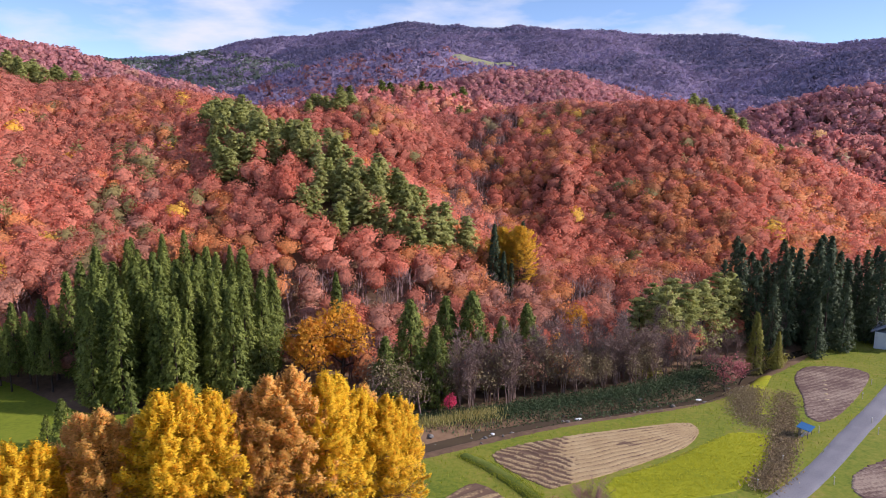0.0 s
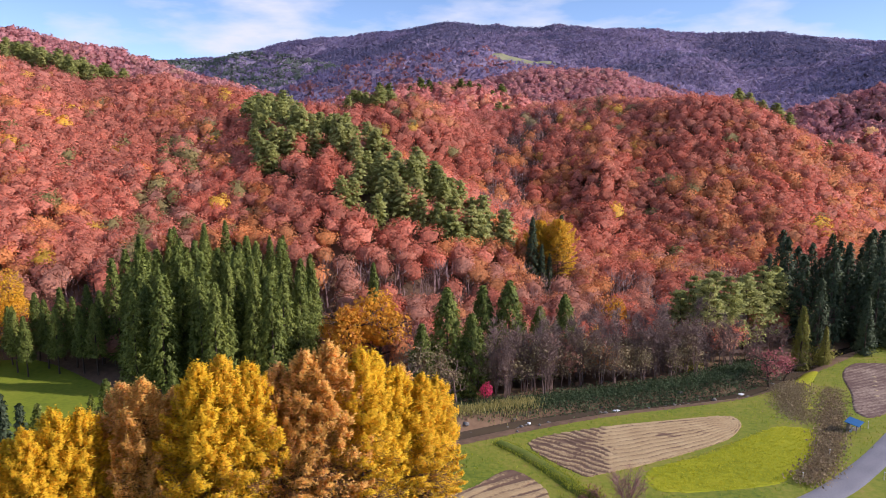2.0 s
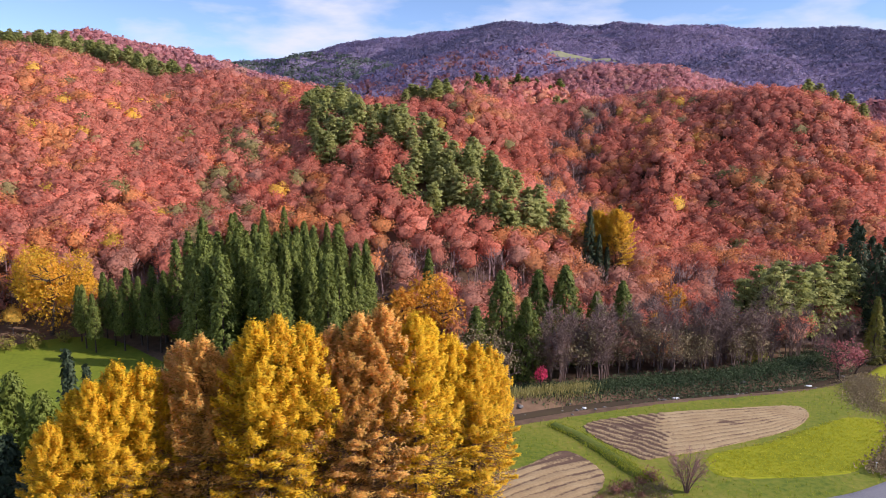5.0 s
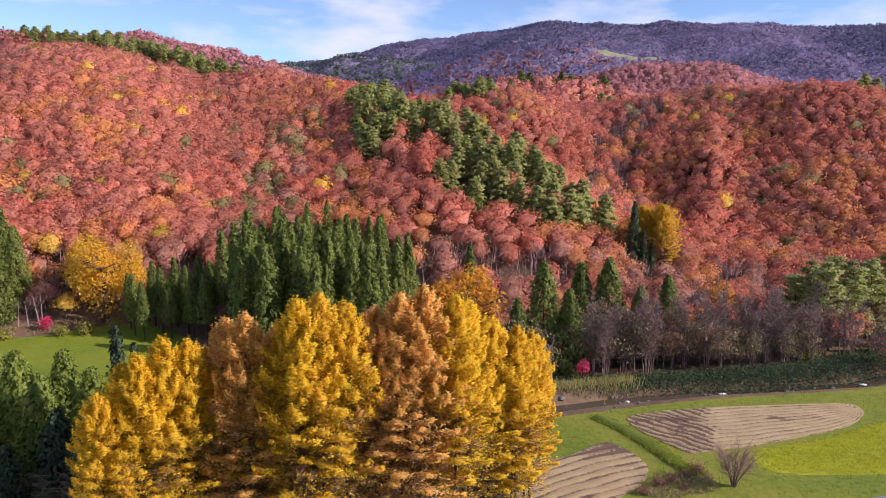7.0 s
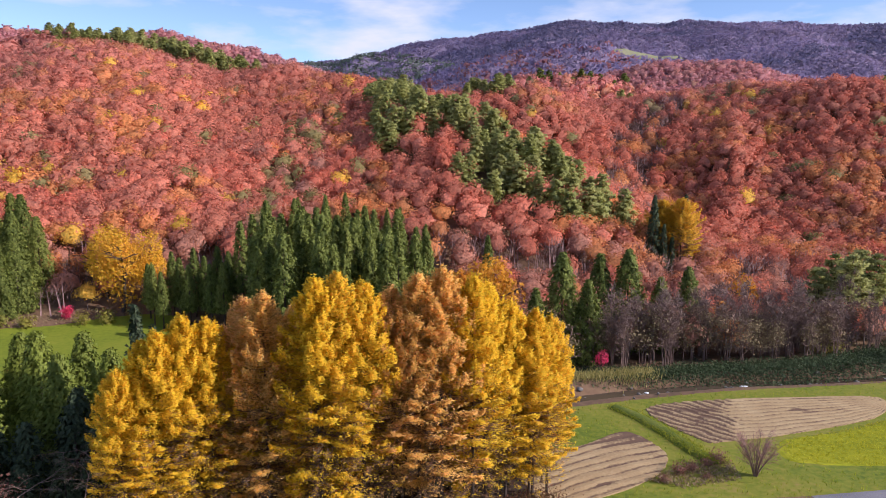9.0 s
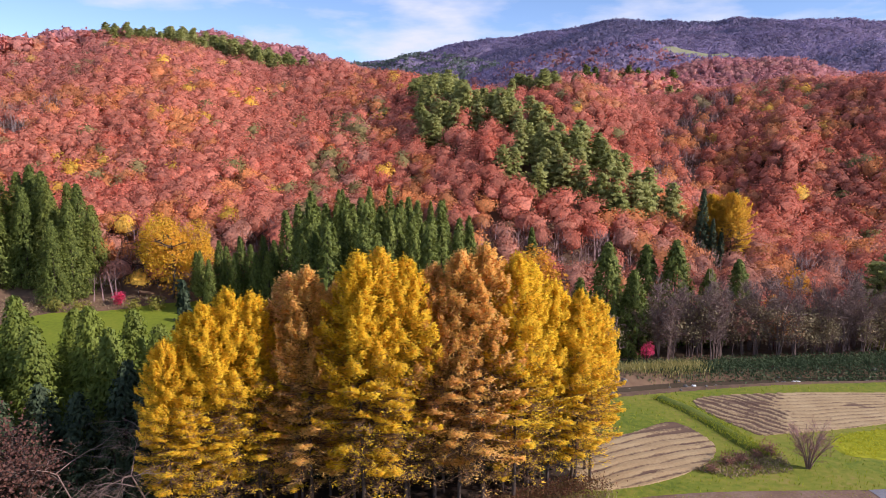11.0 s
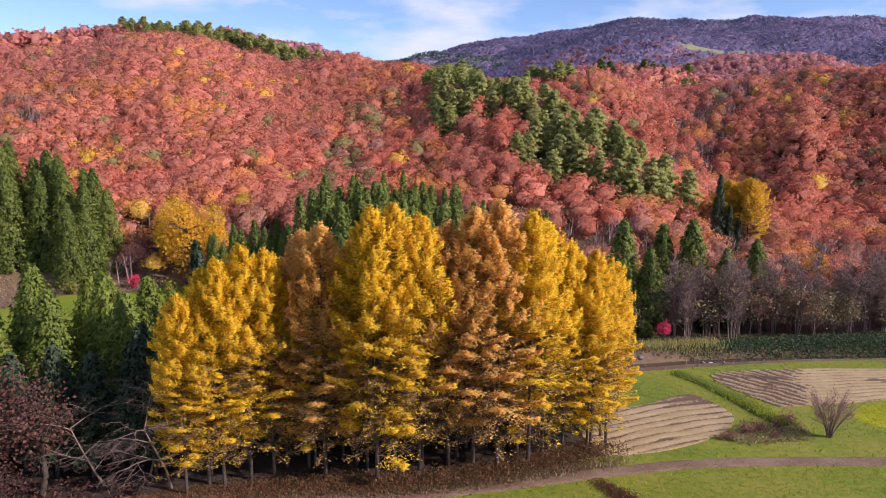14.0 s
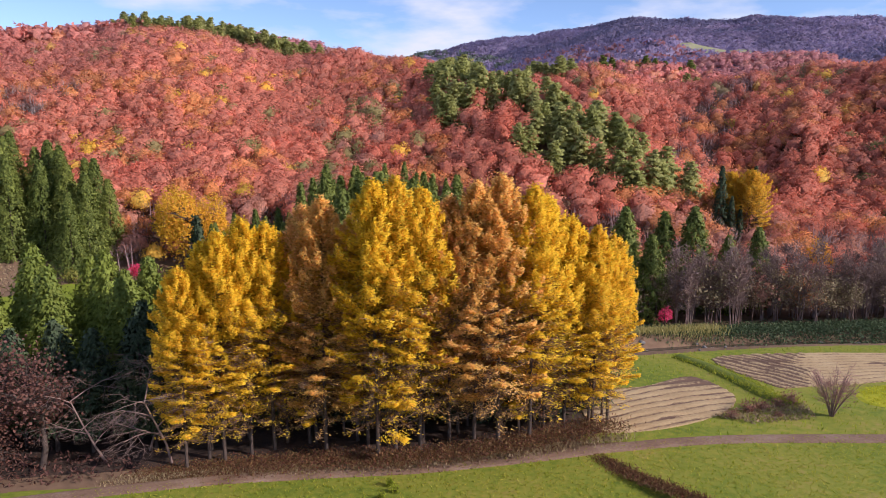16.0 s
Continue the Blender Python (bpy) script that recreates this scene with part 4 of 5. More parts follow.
def plant(kind, seeds, places, label, category, group, make, mats, names):
    """Builds one tree a seed, then copies them to the places (x, y, height factor)."""
    built = []
    r = np.random.default_rng(len(places) + 17)
    for i, (x, y, s) in enumerate(places):
        z = float(land(x, y)) - 0.05
        m = Matrix.LocRotScale((x, y, z), Euler((0, 0, r.random() * 6.28)), None)
        if i < len(seeds):
            top = thing(kind, (x, y, z), label, category, group, rz=m.to_euler().z, s=1.0)
            for nm, (v, f, *q), mt in zip(names, make(seeds[i]), mats):
                ob = part(nm, mesh_of(nm, v, f, mt, soft=q[0] if q else None), top)
                if nm == "branchwork":
                    tagged(ob, kind="stuff")
            built.append(top)
            top.scale = (s, s, s)
        else:
            c = copy_thing(built[i % len(built)], m)
            c.scale = (s, s, s)
    return built


def larch_places():
    front = [(-23, 45.6), (-22, 47.4), (-20.8, 47.1), (-19.4, 48.4), (-17.9, 49.2), (-15.6, 50.8), (-13.8, 49.4), (-9.8, 48.4), (-8.3, 49.2), (-6.6, 49.8),
             (-4.6, 51.1), (-2.6, 50.7), (-0.9, 51.0), (1.5, 51.6), (2.5, 53.7), (4.4, 54.1), (6.5, 54.5), (7.9, 55.9), (-12, 51.5)]
    size = [0.74, 0.82, 0.86, 0.9, 0.88, 0.94, 0.97, 1.03, 1.04, 1.0, 0.97, 1.02, 1.04, 1.0, 0.96, 0.88, 0.84, 0.8, 0.9]
    front = [(a, b, c) for (a, b), c in zip(front, size)]
    r = np.random.default_rng(8)
    back = []
    for i in range(26):
        x = -22 + 30 * (i + 0.5) / 26
        back.append((x + r.normal() * 0.6, 53.5 + 0.18 * x + 2.6 * (i % 3) + r.normal() * 0.6, (0.78 + 0.16 * r.random()) * (1 if -13 < x < 3 else 0.9)))
    return front + back


LARCH_PARTS = ("trunk", "branchwork", "crown")
LARCHES = larch_places()
AMBER = {5, 6, 10, 11, 12, 18}
GOLD_LABEL, AMBER_LABEL = "tall larch with golden yellow autumn needles", "tall larch with faded amber autumn needles"
plant("larch", [1, 2, 3, 4, 5], [p for i, p in enumerate(LARCHES[:19]) if i not in AMBER], GOLD_LABEL, "tree", "larch grove by the track", larch_meshes, (M_BARK, M_BOUGH, M_LARCH), LARCH_PARTS)
plant("larch", [6, 7, 8], [p for i, p in enumerate(LARCHES[:19]) if i in AMBER], AMBER_LABEL, "tree", "larch grove by the track", larch_meshes, (M_BARK, M_BOUGH, M_LARCH_AMBER), LARCH_PARTS)
plant("larch", [11, 12], LARCHES[19::2], GOLD_LABEL, "tree", "larch grove by the track", lambda q: larch_meshes(q, 20.0, 1.15, 0.5), (M_BARK, M_BOUGH, M_LARCH), LARCH_PARTS)
plant("larch", [13, 14], LARCHES[20::2], AMBER_LABEL, "tree", "larch grove by the track", lambda q: larch_meshes(q, 20.0, 1.15, 0.5), (M_BARK, M_BOUGH, M_LARCH_AMBER), LARCH_PARTS)


def grove(loop, step, seed, s0, s1):
    r = np.random.default_rng(seed)
    lo, hi = np.min(loop, 0), np.max(loop, 0)
    X, Y = np.meshgrid(np.arange(lo[0], hi[0], step), np.arange(lo[1], hi[1], step))
    X, Y = (X + (r.random(X.shape) - 0.5) * step * 0.7).ravel(), (Y + (r.random(Y.shape) - 0.5) * step * 0.7).ravel()
    k = inside(X, Y, np.asarray(loop, float))
    return [(float(a), float(b), s0 + (s1 - s0) * r.random()) for a, b in zip(X[k], Y[k])]


CEDARS = [(a, b, (float(np.interp(a, [-38, -18, -8, -3], [12.6, 12.2, 9.5, 6.0])) + 5.6 * c - float(land(a, b))) / 18.0) for a, b, c in grove(CEDAR_GROVE, 4.0, 5, 0.0, 1.0)]
plant("cedar", [21, 22, 23, 24], CEDARS, "dense dark green cedar in a plantation", "tree", "cedar grove beside the meadow", cedar_meshes, (M_BARK, M_CEDAR), ("trunk", "crown"))
plant("pine", [41, 42, 43], [p for p in grove(PINE_SPUR, 4.9, 6, 0.75, 1.05) if math.hypot(p[0] + 4, p[1] - 176) > 9], "green pine on the wooded spur", "tree", "pines on the spur", pine_meshes, (M_BARK, M_PINE), ("trunk", "crown"))


# ---- single trees and bushes ----
def limbs(seed, h, spread, levels=3, thick=None, droop=0.0, kids=4, lean=(0.0, 0.0)):
    """A forked trunk with tapering limbs: tube pieces and the tips of the last forks."""
    r = np.random.default_rng(seed)
    pieces, tips = [], []
    thick = thick or 0.02 * h + 0.03

    def grow(p, d, length, rad, level):
        n = 4 if level < levels else 2
        pts, q, dd = [p], p, d
        for _ in range(n - 1):
            dd = unit(dd + r.normal(size=3) * 0.16 + np.array([0, 0, -droop if level else 0.05]))
            q = q + dd * length / (n - 1)
            pts.append(q)
        pieces.append(tube(pts, np.linspace(rad, rad * 0.45, n), 6 if level == 0 else (4 if level == 1 else 3)))
        if level == levels:
            tips.append((q, dd))
            return
        for k in range(kids + (level == 0) * 2):
            t = 0.35 + 0.65 * (k + r.random()) / (kids + 1)
            at = np.array([np.interp(t * (n - 1), np.arange(n), np.array(pts)[:, c]) for c in range(3)])
            az = k * 2.4 + r.random() * 1.2
            side = np.array([math.cos(az), math.sin(az), 0.0])
            nd = unit(dd * 0.75 + side * spread * (0.7 + 0.5 * r.random()))
            grow(at, nd, length * (0.5 + 0.25 * r.random()) * (0.9 if level else 0.75), rad * 0.5, level + 1)

    grow(np.array([0, 0, -0.25]), unit(np.array([lean[0], lean[1], 1.0])), h * 0.55, thick, 0)
    return pieces, tips


def leaf_tree(seed, h, spread=0.9, per_tip=10, size=0.35, cloud=0.55, levels=3, kids=4, droop=0.0, lean=(0.0, 0.0), thick=None):
    """Trunk with limbs, and leaves in clumps about the twigs."""
    r = np.random.default_rng(seed + 500)
    pieces, tips = limbs(seed, h, spread, levels, thick, droop, kids, lean)
    top = max(t[0][2] for t in tips)
    c = np.repeat(np.array([t[0] for t in tips]), per_tip, 0)
    c = c + r.normal(size=c.shape) * cloud * h / 9
    nor = unit(r.normal(size=c.shape) + np.array([0, 0, 0.8]))
    v, f = leaves(c, nor, size * (0.6 + 0.8 * r.random(len(c))), 0.8, r=r)
    tv, tf = join(pieces)
    k = h / top
    return (tv * k, tf), (v * k, f)


def bare_tree(seed, h, spread=0.8, levels=4, kids=3, droop=0.0, lean=(0.0, 0.0), thick=None):
    pieces, tips = limbs(seed, h, spread, levels, thick, droop, kids, lean)
    v, f = join(pieces)
    return ((v * (h / v[:, 2].max()), f),)


def round_tree(seed, h, radius, count=900, size=0.5, lumps=9):
    """A full rounded crown of leaf sprays over spreading limbs."""
    r = np.random.default_rng(seed)
    pieces, tips = limbs(seed, h * 0.85, 0.9, 3, 0.022 * h)
    tv, tf = join(pieces)
    tv = tv * (h * 0.85 / tv[:, 2].max())
    lump = unit(r.normal(size=(lumps, 3)) + np.array([0, 0, 0.45])) * (0.75 + 0.4 * r.random((lumps, 1)))
    out = unit(r.normal(size=(count, 3)) + np.array([0, 0, 0.3]))
    near = np.max(out @ lump.T, -1)
    k = (0.5 + 0.5 * np.clip(near, 0, 1.2) ** 4) * (0.62 + 0.42 * r.random(count))
    c = out * k[:, None] * np.array([radius, radius, h * 0.42]) + np.array([0, 0, h * 0.57])
    v, f = leaves(c, unit(out + 0.7 * r.normal(size=out.shape) + np.array([0, 0, 0.3])), size * (0.6 + 0.8 * r.random(count)), 0.85, r=r)
    return (tv, tf), (v, f)


def alder_meshes(seed, h=8.5, stems=4, twig_count=420):
    """A clump of thin upright stems with a haze of fine twigs."""
    r = np.random.default_rng(seed)
    pieces, cen, alo = [], [], []
    for k in range(stems):
        az, q = k * 2.4 + r.random(), h * (0.7 + 0.3 * r.random())
        o = np.array([math.cos(az), math.sin(az), 0])
        bend = 0.5 + 0.9 * r.random()
        t = np.linspace(0, 1, 6)
        line = o * (0.15 + bend * t ** 1.6)[:, None] + np.array([0, 0, 1.0]) * (-0.2 + t * q)[:, None] + r.normal(size=(6, 3)) * 0.06
        pieces.append(tube(line, np.linspace(0.07, 0.012, 6), 5))
        for _ in range(9):
            u = 0.3 + 0.65 * r.random()
            at = np.array([np.interp(u, t, line[:, c]) for c in range(3)])
            d = unit(r.normal(size=3) * [1, 1, 0.2] + np.array([0, 0, 0.9]))
            e = at + d * h * 0.2 * (1.2 - u)
            pieces.append(tube([at, e], [0.025, 0.006], 3))
            m = twig_count // (stems * 9)
            cen.append(at + (e - at) * (0.3 + 0.8 * r.random((m, 1))) + r.normal(size=(m, 3)) * 0.25)
            alo.append(unit(d + r.normal(size=(m, 3)) * 0.45))
    cen, alo = np.concatenate(cen), np.concatenate(alo)
    nor = r.normal(size=cen.shape)
    nor = unit(nor - alo * (nor * alo).sum(1, keepdims=True))
    v, f = leaves(cen, nor, 0.5 + 0.6 * r.random(len(cen)), 0.07, alo, r)
    return join(pieces), (v, f)


def shrub_meshes(seed, h=4.9):
    """Many stems from one stool, spreading upwards, forked twice, with a rounded haze of fine twigs."""
    r = np.random.default_rng(seed)
    pieces, cen, alo = [], [], []
    for k in range(22):
        az, out = k * 2.4 + 0.4 * r.random(), 0.5 + 1.6 * r.random()
        o = np.array([math.cos(az), math.sin(az), 0])
        t = np.linspace(0, 1, 5)
        line = o * (0.1 + out * t ** 1.4)[:, None] + np.array([0, 0, 1.0]) * (-0.1 + t * h * (0.62 + 0.3 * r.random()) * (1.06 - 0.1 * out))[:, None]
        pieces.append(tube(line, np.linspace(0.055, 0.012, 5), 5))
        for _ in range(7):
            u = 0.35 + 0.6 * r.random()
            at = np.array([np.interp(u, t, line[:, c]) for c in range(3)])
            d = unit(o * 0.5 + r.normal(size=3) * [0.7, 0.7, 0.2] + np.array([0, 0, 0.8]))
            e = at + d * (0.5 + 0.6 * r.random())
            pieces.append(tube([at, e], [0.018, 0.005], 3))
            cen.append(at + (e - at) * (0.3 + 0.9 * r.random((16, 1))) + r.normal(size=(16, 3)) * 0.12)
            alo.append(unit(d + r.normal(size=(16, 3)) * 0.45))
    cen, alo = np.concatenate(cen), np.concatenate(alo)
    nor = r.normal(size=cen.shape)
    nor = unit(nor - alo * (nor * alo).sum(1, keepdims=True))
    v, f = leaves(cen, nor, 0.25 + 0.35 * r.random(len(cen)), 0.05, alo, r)
    return join(pieces), (v, f)


def bush_meshes(seed, h=1.5, wide=1.2, count=260, size=0.28):
    """Many stems from one root with a loose cloud of leaves."""
    r = np.random.default_rng(seed)
    pieces, tips = [], []
    for k in range(14):
        az, out = k * 2.4, wide * (0.2 + 0.7 * r.random())
        e = np.array([math.cos(az) * out, math.sin(az) * out, h * (0.55 + 0.4 * r.random())])
        pieces.append(tube([np.zeros(3) - [0, 0, 0.1], e * [0.35, 0.35, 0.55], e], [0.03, 0.02, 0.006], 3))
        tips.append(e)
    c = np.array(tips)[r.integers(0, 14, count)] * (0.35 + 0.65 * r.random((count, 1))) + r.normal(size=(count, 3)) * 0.2 * np.array([wide, wide, h])
    c[:, 2] = np.abs(c[:, 2]) + 0.03
    v, f = leaves(c, unit(c * [1, 1, 0.6] + r.normal(size=c.shape) * 0.6), size * (0.6 + 0.8 * r.random(count)), 0.7, r=r)
    return join(pieces), (v, f)


def stand(kind, places, label, category, group, make, mats, names=("trunk", "crown")):
    """Several alike plants: places of (x, y, size factor); the first ones are built, the rest copied."""
    seeds = list(range(100 + len(kind), 100 + len(kind) + min(3, len(places))))
    return plant(kind, seeds, places, label, category, group, make, mats, names)


M_ORANGE = leafy("orange_leaves", [(0.66, 0.30, 0.03), (0.74, 0.38, 0.03), (0.60, 0.24, 0.04)], 0.4, 0.2, cut=4.5, keep=0.47)
M_GOLD = leafy("golden_leaves", [(0.80, 0.46, 0.04), (0.86, 0.55, 0.04), (0.74, 0.36, 0.05)], 0.4, 0.2, cut=5.0, keep=0.47)
M_CRIMSON = leafy("crimson_leaves", [(0.82, 0.07, 0.17), (0.88, 0.11, 0.23), (0.78, 0.06, 0.14)], 0.5, 0.2, cut=6.0, keep=0.47)
M_ROSE = leafy("rose_leaves", [(0.42, 0.12, 0.13), (0.50, 0.16, 0.17), (0.36, 0.12, 0.11)], 0.3, 0.25, cut=6.0, keep=0.47)
M_RUSSET = leafy("russet_leaves", [(0.22, 0.09, 0.07), (0.33, 0.14, 0.10), (0.25, 0.13, 0.09)], 0.25, 0.25)
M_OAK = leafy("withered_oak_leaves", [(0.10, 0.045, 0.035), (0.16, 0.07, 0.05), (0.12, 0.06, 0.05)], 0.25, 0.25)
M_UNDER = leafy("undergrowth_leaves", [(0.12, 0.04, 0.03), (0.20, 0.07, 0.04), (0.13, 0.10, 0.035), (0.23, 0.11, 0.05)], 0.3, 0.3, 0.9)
M_DRAB = leafy("drab_leaves", [(0.26, 0.18, 0.11), (0.36, 0.27, 0.15), (0.25, 0.21, 0.11)], 0.25, 0.25)
M_OLIVE = leafy("olive_leaves", [(0.22, 0.21, 0.04), (0.32, 0.28, 0.05), (0.17, 0.18, 0.04)], 0.3, 0.2, cut=5.0, keep=0.47)
M_SASA = leafy("bamboo_grass_leaves", [(0.045, 0.075, 0.03), (0.08, 0.115, 0.05), (0.20, 0.23, 0.13)], 0.2, 0.3)
M_REED = leafy("reed_blades", [(0.36, 0.34, 0.09), (0.45, 0.38, 0.16), (0.30, 0.30, 0.08)], 0.3, 0.2)
M_BLADE = leafy("grass_blades", [(0.20, 0.27, 0.015), (0.32, 0.36, 0.025), (0.46, 0.37, 0.07)], 0.5, 0.2)
M_LUSHBLADE = leafy("lush_blades", [(0.34, 0.36, 0.01), (0.46, 0.44, 0.015), (0.52, 0.46, 0.03)], 0.4, 0.2)
M_BUSHY = leafy("bushy_cedar_needles", [(0.17, 0.21, 0.03), (0.24, 0.28, 0.045), (0.11, 0.15, 0.03)], 0.3, 0.25, bump=0.0)
M_FIR = leafy("fir_needles", [(0.045, 0.07, 0.035), (0.085, 0.11, 0.05)], 0.2, 0.3, bump=0.0)
M_STONE = noisy("stream_stone", [(0.10, 0.09, 0.08), (0.18, 0.165, 0.15), (0.26, 0.245, 0.23)], 1.4, 0.8, 0.6, 6)

# the left side: hill-foot cedars, small plantation, bushy cedars, brown and bare trees
stand("cedar", grove(HILL_FOOT, 4.6, 12, 0.82, 1.12),
      "dark cedar at the foot of the hill", "tree", "cedars at the hill foot", lambda q: cedar_meshes(q, 18.0, 4.2, 0.03, 8500, 0.62), (M_BARK, M_CEDAR))
stand("cedar", [(-53, 121, 0.66), (-50.6, 119, 0.6), (-48.5, 122, 0.7), (-46, 119.5, 0.66), (-44, 122, 0.72), (-42, 119, 0.68), (-47, 125, 0.75), (-51, 125, 0.7), (-55, 124, 0.6), (-43, 126, 0.75), (-40, 123, 0.75), (-39.5, 118, 0.7)],
      "young cedar with a bare lower trunk beside the meadow", "tree", "row of young cedars", lambda q: cedar_meshes(q, 17.0, 2.4, 0.3), (M_BARK, M_CEDAR))
stand("bushy_cedar", [(-48, 58, 1.0), (-44, 60, 1.05), (-40.5, 57, 1.0), (-37, 60, 1.08), (-33.5, 57, 0.98), (-30.5, 60, 0.95), (-28, 56, 0.86), (-41, 64, 1.0), (-35, 64, 1.0), (-47, 64, 1.1), (-51, 61, 1.1), (-44, 54.5, 0.85)],
      "bushy light green cedar beside the larches", "tree", "bushy cedars left of the larches", lambda q: cedar_meshes(q, 13.0, 3.6, 0.03, 11000, 0.5), (M_BARK, M_BUSHY))
stand("cedar", [(-25, 53.5, 0.98), (-27, 61, 0.8)], "slim dark cedar behind the larches", "tree", "", lambda q: cedar_meshes(q, 18.0, 1.5, 0.1), (M_BARK, M_FIR))
stand("fir", [(-30, 52.5, 1.0), (-27.5, 51.5, 0.95), (-33, 51, 0.95), (-36.5, 51.5, 1.0), (-39.5, 50.5, 0.95), (-42.5, 51.5, 1.0), (-31, 55, 1.1), (-46, 50.5, 1.0), (-27, 48.8, 0.7), (-29.2, 49.2, 0.75), (-31.6, 48, 0.75), (-34.5, 48, 0.8), (-37.5, 48.6, 0.8), (-40.5, 47.5, 0.8), (-43.5, 48.5, 0.8), (-38.5, 44, 0.6), (-41, 43, 0.6)], "shaded dark fir with a bare lower trunk", "tree", "shaded firs beside the larches", lambda q: cedar_meshes(q, 9.5, 2.4, 0.3, 3000, 0.6), (M_BARK, M_FIR))
# added firs, not seen: a dark backing for the shade between the trunks
stand("fir", [(-22 + 2.1 * i + 0.7 * ((i * 5) % 3), 57.5 + 0.2 * i + 1.3 * ((i * 7) % 3), 0.8 + 0.12 * ((i * 3) % 4)) for i in range(14)] + [(-26 + 2.4 * i, 55.6 + 0.22 * i + 0.8 * (i % 2), 1.0 + 0.1 * (i % 3)) for i in range(13)], "low dark fir added behind the larches to darken the gaps", "tree", "low firs behind the larches", lambda q: cedar_meshes(q, 6.0, 2.0, 0.04, 1200, 0.8), (M_BARK, M_FIR))
stand("fir", [(-36, 86, 0.9), (-30, 92, 1.0), (-26.5, 94.5, 0.8), (-23, 97, 0.9), (-15, 99, 0.8), (-33, 95, 0.6)], "small dark fir standing in the meadow", "tree", "small firs in the meadow", lambda q: cedar_meshes(q, 7.0, 1.9, 0.04, 1500, 0.7), (M_BARK, M_CEDAR))
stand("oak", [(-33.5, 44.5, 1.0), (-37.5, 46, 1.1), (-35.5, 41.5, 0.8)], "half-bare oak with withered russet leaves", "tree", "oaks at the meadow corner", lambda q: leaf_tree(q, 8.0, 1.0, 26, 0.17, 0.55), (M_BARK, M_OAK))
stand("bare_tree", [(-24.6, 46.6, 1.0), (-27.5, 48.5, 1.05), (-29.5, 46.5, 0.9)], "leafless grey tree with drooping limbs in the larches' shade", "tree", "", lambda q: bare_tree(q, 8.6, 1.0, 5, 4, 0.10, (-0.45, -0.1), 0.075), (M_TWIG,), ("trunk",))
stand("oak", [(-61.5, 127, 1.0), (-66, 131, 0.85), (-57.5, 131, 0.8)], "broad oak in golden yellow leaf at the forest edge", "tree", "golden oaks at the forest edge", lambda q: round_tree(q, 16.0, 5.6, 4200, 0.5, 14), (M_BARK, M_GOLD))
stand("maple", [(-69.5, 123.3, 0.8)], "small crimson maple at the forest edge", "tree", "", lambda q: leaf_tree(q, 3.0, 0.9, 8, 0.3, 0.9), (M_BARK, M_CRIMSON))
stand("bush", [(-66, 121, 1.0), (-62, 121.5, 1.2), (-75, 119, 1.1), (-58, 124, 1.0), (-79, 118, 1.2)], "olive green bush at the forest edge", "bush", "bushes along the meadow edge", lambda q: bush_meshes(q, 2.2, 1.8, 300, 0.45), (M_BARK, M_OLIVE), ("stems", "leaves"))

# the middle: beyond the stream
stand("oak", [(0.8, 107, 1.12), (5.8, 109, 1.12)], "broad oak in bright orange leaf", "tree", "orange oaks beside the cedars", lambda q: round_tree(q, 12.5, 4.6, 1700, 0.62), (M_BARK, M_ORANGE))
stand("cypress", [(6.6, 134, 1.0)], "single dark green cypress among red trees", "tree", "", lambda q: cedar_meshes(q, 13.0, 1.5, 0.1), (M_BARK, M_CEDAR))
stand("cedar", [(15.5, 98.5, 0.86), (18.8, 96.5, 0.66), (11.5, 96.5, 0.6), (26, 103.5, 0.84), (30.5, 102, 0.62), (22.0, 104.5, 0.8), (36, 106.5, 0.66)], "dark conifer among bare trees above the stream", "tree", "conifers above the stream", lambda q: cedar_meshes(q, 18.0, 5.0, 0.04, 6500, 0.75), (M_BARK, M_CEDAR))
stand("maple", [(20.2, 92.6, 0.66)], "small crimson maple on the stream bank", "tree", "", lambda q: round_tree(q, 4.2, 2.5, 520, 0.34, 6), (M_BARK, M_CRIMSON))
stand("oak", [(31, 99, 1.0), (28.5, 97.5, 0.7), (34.5, 98, 0.6)], "half-bare oak with dull dark red leaves", "tree", "", lambda q: round_tree(q, 9.0, 2.8, 800, 0.34), (M_BARK, M_RUSSET))
stand("oak", [(38, 106, 0.8), (41.5, 107, 0.7), (49, 116, 1.0)], "small oak in orange leaf", "tree", "", lambda q: round_tree(q, 9.5, 3.0, 900, 0.5), (M_BARK, M_ORANGE))
stand("larch", [(50.0, 154.5, 0.98), (46.5, 157, 0.86)], "golden larch standing out of the red wood", "tree", "", lambda q: larch_meshes(q, 16.0, 2.0, 0.6, 0.03), (M_BARK, M_BOUGH, M_GOLD), LARCH_PARTS)
stand("fir", [(43.2, 152, 0.92), (45.2, 151, 0.6), (51.5, 157, 0.95), (47, 151, 0.5)], "dark fir beside the golden larch", "tree", "firs by the golden larch", lambda q: cedar_meshes(q, 17.0, 2.2, 0.05), (M_BARK, M_FIR))
stand("pine", [(60, 105, 1.12), (64.5, 107, 1.1), (56.5, 107.5, 0.95), (69, 109, 1.1), (73.5, 112, 1.15), (66, 113, 1.1), (61.5, 112, 1.05), (78, 114, 1.1)], "spreading green pine above the stream", "tree", "pines above the stream", lambda q: pine_meshes(q, 13.0, 90, 0.32), (M_BARK, M_PINE))
